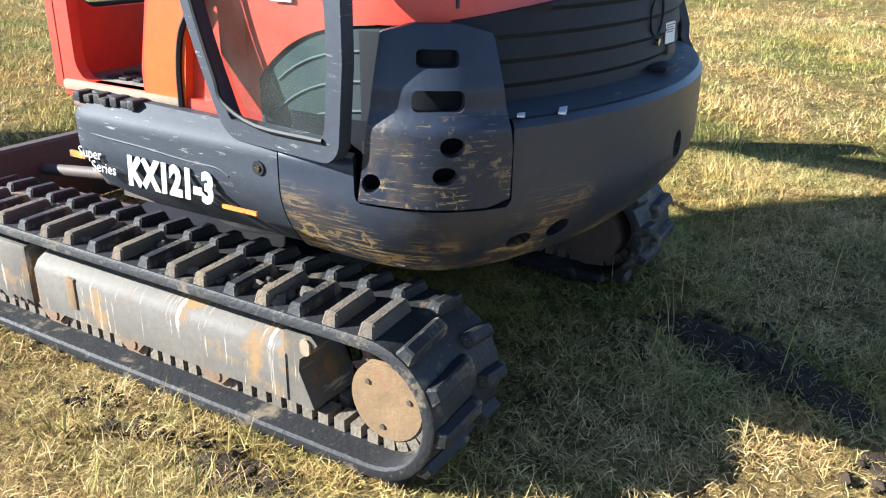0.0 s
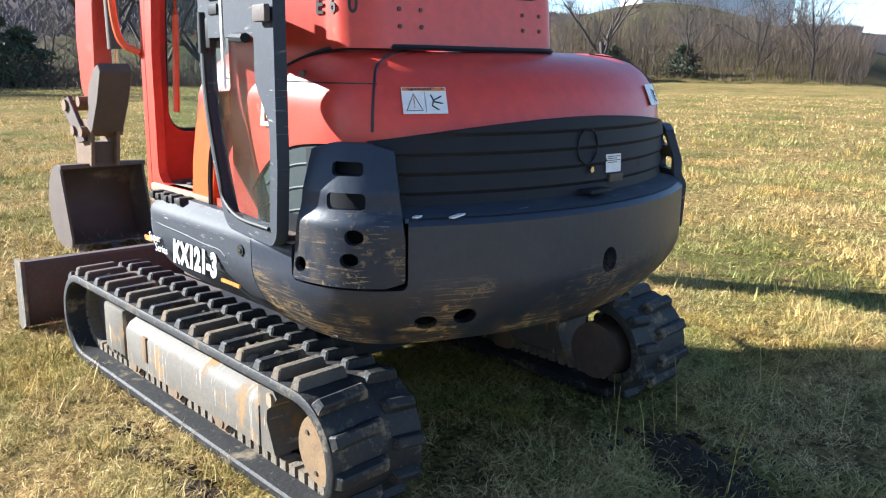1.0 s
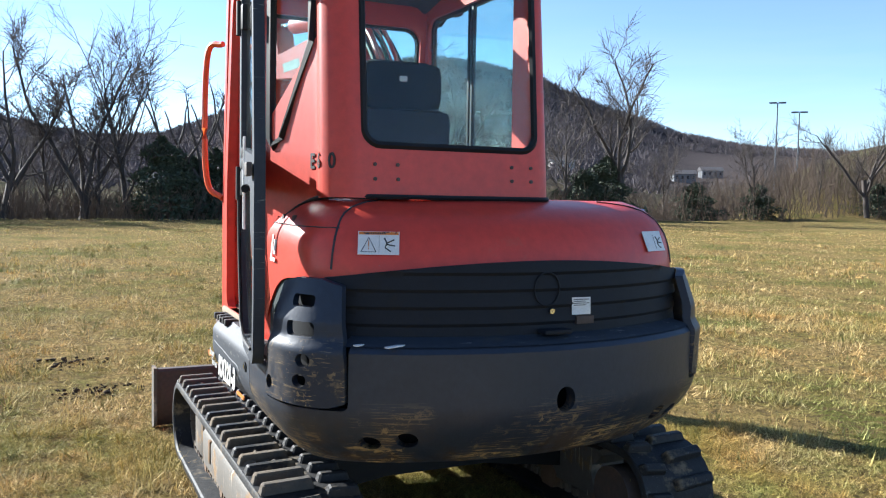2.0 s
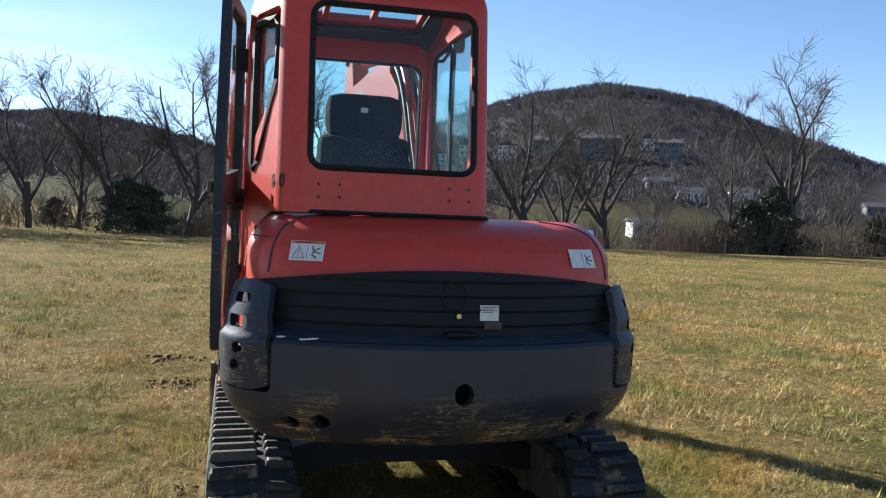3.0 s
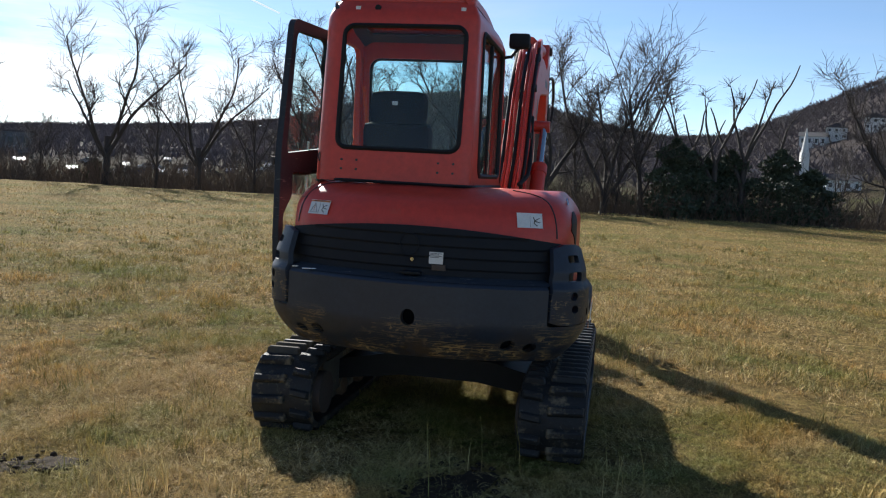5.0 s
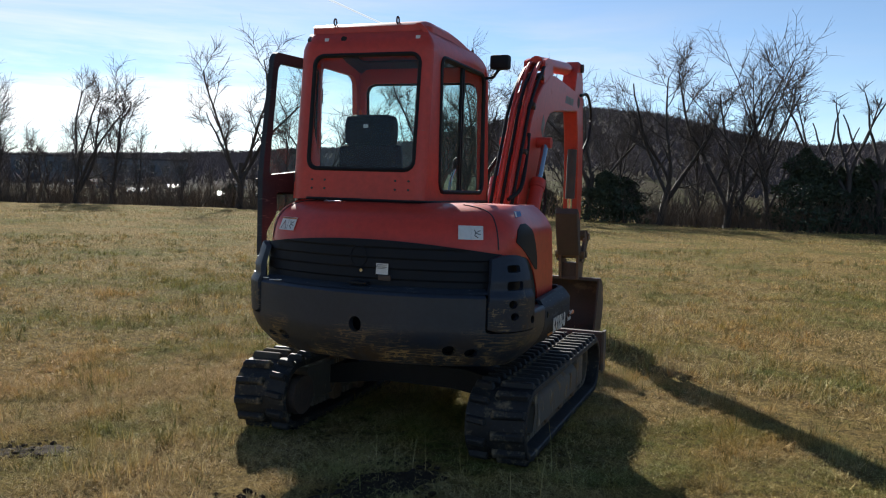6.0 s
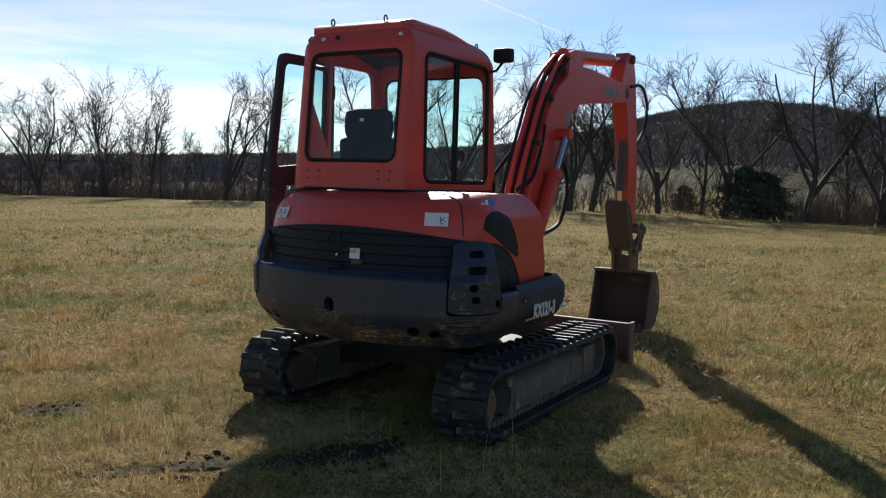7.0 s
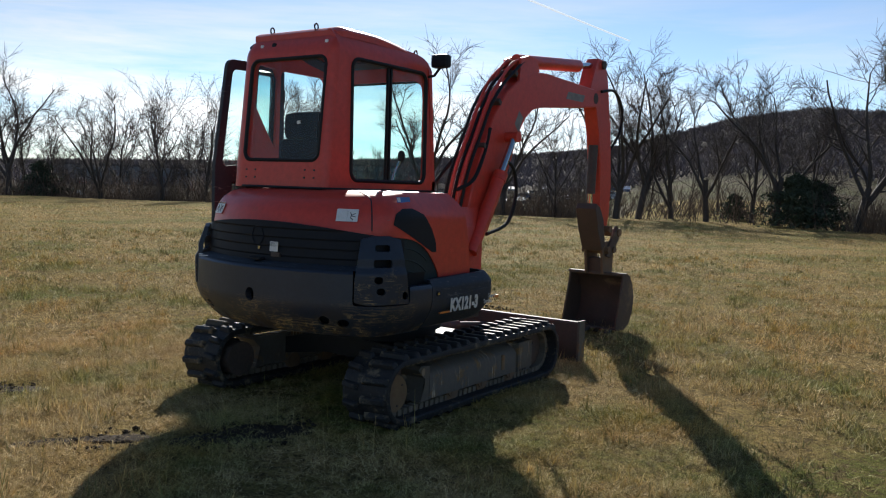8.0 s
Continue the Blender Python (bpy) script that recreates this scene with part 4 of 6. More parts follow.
cyl(bm, p + Vector((0, -.006, 0)), p + Vector((0, .02, 0)), .016, 14)
part("plug", bm, HOSE, cab)
for x in (-.45, .10):
    bm = bmesh.new()
    p = cab_rear(x, 2.20, 0)
    box(bm, p.x - .012, p.x + .012, p.y - .003, p.y + .004, p.z - .012, p.z + .012)
    part("small_label", bm, LABELW, cab, "", 0)
for ch, du in (("E", -.065), ("6", 0.0), ("0", .065)):
    bm = lettering(ch, .070, .001, 0, .0015)
    u = U_X0 - .680 + du
    bmesh.ops.transform(bm, matrix=frame_on(shell_place(u, 1.432, -.003), shell_xy(u + .02) - shell_xy(u - .02), (0, 0, 1)) @ Matrix.Diagonal((.8, 1, 1, 1)), verts=bm.verts)
    part("lettering", bm, BLACKINK, cab, "black stencilled lettering", 0)

# cab inside
bm = bmesh.new()
box(bm, C_L + .03, C_R - .03, -.95, -.19, .80, .845, .01)
part("cab_floor", bm, MAT, cab, "muddy ribbed floor mat")
bm = bmesh.new()
for i in range(9):
    for j in range(6):
        box(bm, C_L + .06 + i * .06, C_L + .095 + i * .06, -.60 + j * .055, -.57 + j * .055, .845, .853, .003)
tagged(part("mat_studs", bm, RUBBER, cab), kind="stuff")
bm = bmesh.new()
box(bm, C_L - .01, C_L + .05, -.66, -.20, .815, .845, .012)
part("door_sill", bm, CREAM, cab, "dusty cream door sill")
bm = bmesh.new()
prism(bm, [(-.53, .82), (-.545, .95), (-.575, 1.06), (-.62, 1.14), (-.68, 1.18), (-.80, 1.19), (-.80, 1.12), (-.74, 1.09), (-.70, 1.0), (-.675, .82)], "x", C_L - .006, C_L + .05)
part("fender_panel", bm, ORANGE, cab, "bright orange lower panel beside the seat")
bm = bmesh.new()
tube(bm, smooth_line([(C_L - .008, -.664, .82), (C_L - .008, -.668, .92), (C_L - .008, -.69, 1.01), (C_L - .008, -.74, 1.08)], 6), .009, 6)
part("panel_seam", bm, HOSE, cab)
bm = bmesh.new()
box(bm, -.50, -.06, -.98, -.50, .845, 1.20, .04)
part("seat_base", bm, PLASTIC_AND_SHADE, cab, "black seat pedestal")
bm = bmesh.new()
box(bm, -.50, -.04, -.92, -.42, 1.19, 1.30, .045)
seat = part("seat", bm, FABRIC, cab, "dark fabric operator seat")
bm = bmesh.new()
box(bm, -.455, -.075, -1.02, -.90, 1.28, 1.645, .05, Matrix.Translation((0, -.96, 1.28)) @ Matrix.Rotation(radians(6), 4, "X") @ Matrix.Translation((0, .96, -1.28)))
part("backrest", bm, FABRIC, seat)
bm = bmesh.new()
box(bm, -.425, -.108, -1.045, -.925, 1.625, 1.81, .055)
part("headrest", bm, FABRIC, seat)
bm = bmesh.new()
box(bm, -.29, -.26, -1.049, -1.04, 1.73, 1.75, .004)
part("tag", bm, LABELW, seat)
for x in (-.56, .02):
    bm = bmesh.new()
    box(bm, x - .05, x + .05, -.80, -.42, .95, 1.36, .03)
    part("console", bm, PLASTIC_AND_SHADE, cab, "black control console")
    bm = bmesh.new()
    tube(bm, smooth_line([(x, -.45, 1.34), (x, -.40, 1.46), (x + .02, -.37, 1.53)], 5), .009, 8)
    part("lever", bm, CHROME, cab)
    bm = bmesh.new()
    bmesh.ops.create_uvsphere(bm, u_segments=12, v_segments=8, radius=.026, matrix=Matrix.Translation((x + .02, -.365, 1.555)) @ Matrix.Diagonal((1, 1, 1.7, 1)))
    part("lever_grip", bm, PLASTIC_AND_SHADE, cab, "black joystick grip")
bm = bmesh.new()
for x in (-.33, -.24):
    tube(bm, [(x, -.33, .85), (x, -.36, 1.15), (x, -.40, 1.33)], .008, 8)
part("travel_levers", bm, CHROME, cab)
bm = bmesh.new()
tube(bm, smooth_line([(C_L + .06, -.30, 1.1), (C_L + .09, -.27, 1.5), (C_L + .06, -.31, 1.9)], 6), .012, 8)
part("grab_rail", bm, ORANGE, cab, "orange grab rail")
bm = bmesh.new()
tube(bm, smooth_line([(C_L - .0, -.17, 1.95), (C_L - .05, -.10, 1.92), (C_L - .06, -.08, 1.6), (C_L - .05, -.10, 1.36), (C_L, -.17, 1.30)], 6), .013, 8)
part("grab_rail", bm, ORANGE, cab, "orange outside grab rail")

# door, swung right back against the cab side
hinge, edge = Vector((-.785, -.745, 0)), Vector((-.852, -1.255, 0))
along = (edge - hinge)
D_W = along.length
along.normalize()
across = Vector((0, 0, 1)).cross(along)


def door_place(u, z, w):
    lean = max(0.0, z - 1.45) * .125 + max(0.0, 1.0 - z) * .10      # the pane leans with the cab above the waist
    return hinge + along * (u * (1 - lean / D_W)) + Vector((0, 0, z)) + across * w


def door_hinge_edge(z):
    """Where the hinge-side rim runs: upright above, sweeping to the free edge below."""
    if z > 1.28:
        return -.04 + .0 * z
    f = (1.28 - z) / .50
    return -.04 + .17 * f * f * (1.4 - .4 * f)


def door_outer(u, z):
    return max(rbox(u, z, door_hinge_edge(z), D_W, .785, 2.155, .05), door_hinge_edge(z) - u)


def door_sdf(u, z):
    upper = max(rbox(u, z, .030, D_W - .055, 1.44, 2.095, .045), (1.49 - .10 * u) - z)
    k = min(1.0, max(0.0, (z - 1.10) / .14))
    lower = max(rbox(u, z, -.2, D_W - .045, .832, 1.345, .03), door_hinge_edge(z) + .045 - u, u - (D_W - .045 - .085 * k * k * (3 - 2 * k)))
    return max(door_outer(u, z), -upper, -lower)


bm = skin(bmesh.new(), door_sdf, -.05, D_W + .002, .77, 2.18, .0135, door_place, .035)
door = part("door", bm, DARK, cab, "black-framed cab door swung fully open")
for z0, z1, q in ((1.56, 2.10, [(.03, 2.115), (D_W - .055, 2.115), (D_W - .055, 1.435), (.03, 1.48)]),
                  (.86, 1.30, [(.012, 1.35), (D_W - .128, 1.35), (D_W - .128, 1.25), (D_W - .042, 1.10), (D_W - .042, .835), (.20, .835), (.12, .95), (.06, 1.08), (.025, 1.2)])):
    pane([door_place(a, b, .015) for a, b in q], across * .004, door)
bm = bmesh.new()
tube(bm, smooth_line([door_place(door_hinge_edge(z) + .05, z, -.006) for z in (1.30, 1.2, 1.1, 1.0, .92, .87)] + [door_place(.25, .833, -.006), door_place(D_W - .047, .833, -.003)], 4), .006, 6)
part("door_seal", bm, HOSE, door)
bm = bmesh.new()
a = door_place(D_W - .03, 1.40, -.012)
m = frame_on(a, along, (0, 0, 1))
box(bm, -.05, .03, -.022, .022, -.006, .012, .006, m)
part("latch_handle", bm, DARKSTEEL, door, "worn latch handle")
for z in (1.53, 1.57):
    bm = bmesh.new()
    box(bm, .06, .13, 0, .03, -.014, .004, .004, frame_on(door_place(0, z - .12, -.002), along, (0, 0, 1)))
    part("switch", bm, HOSE, door)
bm = bmesh.new()
box(bm, .15, .165, -.16, .16, -.006, .002, .001, frame_on(door_place(0, 1.36, -.002), along, (0, 0, 1)))
part("warning_strip", bm, LABELW, door, "narrow white sticker", 0)
for z in (1.95, 1.36):
    bm = bmesh.new()
    cyl(bm, (-.786, -.745, z - .06), (-.786, -.745, z + .06), .016, 12)
    box(bm, -.79, -.735, -.79, -.715, z - .045, z + .045, .006)
    part("hinge", bm, HOSE, door, "black door hinge")
bm = bmesh.new()
tube(bm, [(C_L - .01, -.84, 1.36), (-.80, -.95, 1.345), (-.845, -1.10, 1.34)], .014, 8)
part("door_stay", bm, PLASTIC_AND_SHADE, door, "door stay")
# work lamp on the cab's front corner
bm = bmesh.new()
box(bm, .212, .340, -.30, -.225, 2.158, 2.250, .022)
lamp = part("work_lamp", bm, HOSE, cab, "black square work lamp")
bm = bmesh.new()
box(bm, .222, .330, -.228, -.220, 2.168, 2.240, .004)
part("lens", bm, CHROME, lamp)
bm = bmesh.new()
tube(bm, [(.17, -.28, 2.10), (.23, -.27, 2.11), (.27, -.26, 2.165)], .010, 8)
part("bracket", bm, HOSE, lamp)

# ---- boom, arm, bucket ----
def bx(y):
    """The middle of the boom at y: it is swung a little."""
    return .25 - .036 * y


def slab(bm, pts, half, soft=.008):
    """A plate of the boom from (y, z) points, half thick on each side of its middle, with softened edges."""
    n = len(pts)
    area = sum(pts[i][0] * pts[(i + 1) % n][1] - pts[(i + 1) % n][0] * pts[i][1] for i in range(n))
    small = []
    for i in range(n):
        p, q, r = Vector(pts[i - 1]), Vector(pts[i]), Vector(pts[(i + 1) % n])
        t = ((q - p).normalized() + (r - q).normalized()).normalized()
        small.append(q + Vector((-t.y, t.x)) * (soft if area > 0 else -soft))
    rings = [[bm.verts.new((bx(y) + w, y, z)) for y, z in line] for line, w in ((small, -half), (pts, soft - half), (pts, half - soft), (small, half))]
    for r0, r1 in zip(rings, rings[1:]):
        for i in range(n):
            bm.faces.new((r0[i], r1[i], r1[(i + 1) % n], r0[(i + 1) % n]))
    for tri in tessellate_polygon([[Vector((y, z, 0)) for y, z in small]]):
        for ring in (rings[0], rings[3]):
            bm.faces.new([ring[k] for k in tri])
    return bm


bm = bmesh.new()
prism(bm, [(.08, .55), (.08, 1.08), (.13, 1.22), (.33, 1.22), (.38, 1.08), (.38, .55)], "y", -.22, .18)
part("swing_post", bm, RED, machine, "orange boom swing post")
bm = slab(bmesh.new(), [(.06, 1.02), (.04, 1.18), (.13, 1.44), (.25, 1.68), (.38, 1.90), (.56, 2.09), (.76, 2.20), (1.0, 2.30), (1.26, 2.315), (2.22, 2.30),
                        (2.34, 2.24), (2.34, 2.15), (2.16, 2.125), (1.45, 2.06), (1.19, 2.035), (1.02, 2.0), (.88, 1.915), (.75, 1.75), (.66, 1.55), (.50, 1.26), (.34, 1.03), (.16, .98)], .085)
boom = part("boom", bm, RED, machine, "orange curved boom, scuffed")
for half in (-.07, .07):
    bm = bmesh.new()
    pts = [(.76, 2.20), (.78, 2.375), (.90, 2.41), (1.05, 2.40), (1.10, 2.31)]
    a = [bm.verts.new((bx(y) + half - .012, y, z)) for y, z in pts]
    b = [bm.verts.new((bx(y) + half + .012, y, z)) for y, z in pts]
    bm.faces.new(a); bm.faces.new(b[::-1])
    for i in range(5):
        bm.faces.new((a[i], b[i], b[(i + 1) % 5], a[(i + 1) % 5]))
    part("cylinder_bracket", bm, RED, boom)
bm = bmesh.new()
cyl(bm, (bx(.95), .85, 2.365), (bx(2.0), 2.01, 2.487), .055, 24)
armcyl = part("arm_cylinder", bm, RED, boom, "orange arm cylinder on the boom")
bm = bmesh.new()
cyl(bm, (bx(2.0), 2.0, 2.486), (bx(2.4), 2.45, 2.550), .028, 16)
part("rod", bm, CHROME, armcyl, "bright steel rod")
for half in (-.15, .15):
    bm = bmesh.new()
    x = bx(.5) + half
    cyl(bm, (x, .03, .90), (x, .40, 1.465), .050, 20)
    cyl(bm, (x, .37, 1.417), (x, .405, 1.473), .056, 20)
    bc = part("boom_cylinder", bm, RED, boom, "orange boom lift cylinder")
    bm = bmesh.new()
    cyl(bm, (x, .395, 1.458), (x, .575, 1.745), .026, 16)
    part("rod", bm, CHROME, bc, "bright steel rod")
bm = bmesh.new()
cyl(bm, (bx(.5) - .19, .58, 1.752), (bx(.5) + .19, .58, 1.752), .040, 16)
part("pin", bm, RED, boom)
WORN = material("weathered_label", (0.26, 0.27, 0.26), (0.15, 0.13, 0.12), 14.0, 0.5, 0.7)
for pts in ([(.70, 1.86), (.77, 1.97), (.84, 1.92), (.77, 1.80)], [(1.62, 2.15), (1.66, 2.215), (2.02, 2.22), (1.98, 2.155)]):
    bm = slab(bmesh.new(), pts, .0865, .001)
    part("worn_label", bm, WORN, boom, "weathered grey label on the boom", 0)
for y_, z_ in ((.30, 1.62), (.50, 1.96), (.74, 2.20)):      # clamps that hold the hoses down
    bm = box(bmesh.new(), -.095, .095, -.018, .018, .0, .045, .006, Matrix.Translation((bx(y_), y_ - .03, z_ + .03)) @ Matrix.Rotation(radians(52), 4, "X"))
    part("hose_clamp", bm, DARKSTEEL, boom, "dark steel hose clamp")
for k, x in enumerate((-.075, -.05, -.025, .0, .025, .05, .075)):
    bm = bmesh.new()
    o = .015 * math.sin(k * 2.1)
    line = [(.22 + x, .0 + o, 1.20), (bx(.2) + x, .06 + o, 1.48), (bx(.3) + x, .21 + o, 1.74), (bx(.4) + x, .34 + o, 1.96), (bx(.5) + x, .50, 2.13 + .03 * (k % 2)), (bx(.7) + x, .70, 2.27 + .03 * (k % 3)), (bx(.8) + x * .9, .86, 2.36), (bx(.9) + x * .8, 1.0, 2.34)]
    tube(bm, smooth_line(line, 5), .012, 8)
    part("hose", bm, RED if k % 3 else HOSE, boom, "red-sleeved hydraulic hose" if k % 3 else "black hydraulic hose")
for k, line in enumerate((((.24, 2.42, 2.30), (.25, 2.70, 2.33), (.25, 2.90, 2.17), (.24, 2.88, 1.95), (.20, 2.77, 1.78)), ((.36, .50, 1.58), (.37, .62, 1.50), (.37, .66, 1.30), (.36, .56, 1.10), (.34, .30, 1.02)),
                          ((.30, -.05, 1.34), (.34, .10, 1.42), (.33, .25, 1.62), (.32, .33, 1.80)), ((.12, -.08, 1.30), (.05, .05, 1.40), (.13, .22, 1.62)))):
    bm = bmesh.new()
    tube(bm, smooth_line(line, 6), .014, 8)
    part("hose", bm, HOSE, boom, "black hydraulic hose")
bm = slab(bmesh.new(), [(2.18, 2.20), (2.19, 2.33), (2.28, 2.52), (2.36, 2.60), (2.50, 2.60), (2.60, 2.42), (2.74, 1.86), (2.80, 1.42), (2.78, 1.12), (2.72, .98), (2.62, .96), (2.54, 1.05), (2.50, 1.62), (2.43, 1.90), (2.34, 2.13)], .065)
arm = part("arm", bm, RED, machine, "orange dipper arm")
bm = bmesh.new()
cyl(bm, (bx(2.8), 2.765, 2.05), (bx(2.8), 2.835, 1.42), .040, 20)
bcyl = part("bucket_cylinder", bm, RED, arm, "orange bucket cylinder")
bm = bmesh.new()
cyl(bm, (bx(2.8), 2.835, 1.42), (bx(2.8), 2.90, .98), .024, 14)
part("rod", bm, CHROME, bcyl)
bm = bmesh.new()
cyl(bm, (bx(2.4) + .02, 2.42, 1.80), (bx(2.4) + .02, 2.40, 1.34), .044, 18)
tcyl = part("thumb_cylinder", bm, DARKSTEEL, arm, "dark thumb cylinder")
bm = bmesh.new()
cyl(bm, (bx(2.4) + .02, 2.40, 1.35), (bx(2.4) + .02, 2.41, 1.16), .024, 14)
part("rod", bm, CHROME, tcyl, "bright steel rod")
bm = slab(bmesh.new(), [(2.35, 1.20), (2.38, 1.25), (2.46, 1.22), (2.56, 1.10), (2.63, .84), (2.55, .80), (2.43, 1.0)], .105)
part("thumb", bm, BUCKET, arm, "dark rusty thumb plate")
for half in (-.11, .11):
    bm = slab(bmesh.new(), [(2.87, 1.03), (2.95, .99), (2.94, .90), (2.74, .72), (2.64, .74), (2.68, .82)], .014, .003)
    bmesh.ops.translate(bm, vec=(half, 0, 0), verts=bm.verts)
    part("link", bm, BUCKET, arm, "rusty bucket link")
for y, z, r in ((2.91, .965, .04), (2.66, 1.0, .035), (2.66, .80, .035), (2.80, .80, .035), (2.27, 2.22, .05), (2.45, 2.55, .04)):
    bm = bmesh.new()
    half = .14 if z < 1.5 else .088
    cyl(bm, (bx(y) - half, y, z), (bx(y) + half, y, z), r, 18)
    part("pin", bm, RUST if z < 1.5 else DARKSTEEL, arm, "steel pivot pin")
for off_ in (-.085, .085):
    bm = slab(bmesh.new(), [(2.62, .568), (2.58, .80), (2.62, .88), (2.78, .88), (2.87, .78), (2.86, .56)], .012, .003)
    bmesh.ops.translate(bm, vec=(off_, 0, 0), verts=bm.verts)
    part("coupler_plate", bm, RUST, arm, "pale rusty coupler plate")
bm = slab(bmesh.new(), [(2.66, .565), (2.64, .72), (2.80, .72), (2.82, .562)], .074)
part("coupler_block", bm, DARKSTEEL, arm, "dark quick coupler")
# bucket: curved shell between two side plates, mouth towards the machine
back = [(2.68, .575), (2.76, .58), (2.84, .545), (2.91, .46), (2.955, .33), (2.935, .19), (2.86, .075), (2.74, .025), (2.62, .03), (2.56, .04)]
B0, B1 = -.118, .432
bm = bmesh.new()
rows = []
for y, z in smooth_line([(0, y, z) for y, z in back], 4) and [(p.y, p.z) for p in smooth_line([(0, y, z) for y, z in back], 4)]:
    cy, cz = 2.72, .32
    d = math.hypot(y - cy, z - cz)
    iy, iz = y - (y - cy) / d * .018, z - (z - cz) / d * .018
    rows.append([bm.verts.new(q) for q in ((B0, y, z), (B1, y, z), (B1, iy, iz), (B0, iy, iz))])
for a, b in zip(rows, rows[1:]):
    for k in range(4):
        bm.faces.new((a[k], a[(k + 1) % 4], b[(k + 1) % 4], b[k]))
bm.faces.new(rows[0]); bm.faces.new(rows[-1][::-1])
bucket = part("bucket", bm, BUCKET, machine, "rusty digging bucket resting on the grass")
for x in (B0 - .012, B1 - .004):
    bm = bmesh.new()
    prism(bm, [(y, z) for y, z in back] + [(2.55, .10), (2.67, .50)], "x", x, x + .016)
    part("side_plate", bm, BUCKET, bucket, "rusty side plate, polished by soil")
bm = bmesh.new()
box(bm, B0 - .014, B1 + .014, 2.655, 2.71, .555, .585, .005)
part("top_lip", bm, DARKSTEEL, bucket)
for k in range(5):
    bm = bmesh.new()
    x = B0 + .035 + k * .113
    prism(bm, [(2.58, .055), (2.48, .022), (2.48, .014), (2.58, .018)], "x", x - .025, x + .025)
    part("tooth", bm, CHROME if k % 2 else DARKSTEEL, bucket, "worn bucket tooth")


# ---- ground ----
def edge_of_field(az):
    return float(np.interp(az, (-180, -62, -50, -30, -8, 5, 18, 37, 48, 58, 180), (60, 50, 45, 40, 36, 35, 38, 46, 58, 66, 60)))


def skyline(az):
    """Elevation of the far ridge, degrees."""
    return float(np.interp(az, (-180, -62, -50, -40, -30, -23, -16, -11, -7, -2, 3, 7, 10.5, 15.4, 20, 24.6, 28, 31.4, 37, 41, 45, 58, 90, 180),
                           (0.6, 0.6, 1.0, 1.6, 2.2, 3.1, 5.0, 5.8, 5.5, 4.3, 3.4, 3.6, 5.0, 7.3, 8.8, 9.5, 9.2, 8.3, 5.9, 4.3, 3.7, 2.6, 1.5, 0.6)))


def height(x, y):
    r, az = math.hypot(x, y), math.degrees(math.atan2(x, y))
    e = edge_of_field(az)
    if r <= e:
        near = max(0.0, 1 - r / 9)
        n = noise.noise(Vector((x * .16, y * .16, 0)))
        return n * .07 * min(1, max(0, (r - 2.5) / 6)) * (1 - near)
    open_ = math.exp(-((az + 14) / 9) ** 4)
    dip = (-3.5 + 4.6 * open_) * min(1, (r - e) / 30)
    dip += 7.6 * min(1, max(0, (az - 42) / 9)) * min(1, max(0, (75 - az) / 8)) * min(1, max(0.0, (r - e - 1) / 24))
    far = min(1, max(0, (r - e - 30) / (520 - e - 30)))
    ridge = math.tan(radians(skyline(az))) * 520 * 0.96
    knoll = 9.5 * math.exp(-((az - 57) / 8) ** 2) * min(1, max(0, (r - 100) / 80)) * min(1, max(0, (420 - r) / 160))
    if r > 520:
        return ridge * max(0.2, 1 - (r - 520) / 3000) + noise.noise(Vector((x * .004, y * .004, 3))) * 4
    return dip * (1 - far) + ridge * far ** 1.7 + noise.noise(Vector((x * .02, y * .02, 7))) * 3.0 * far + knoll


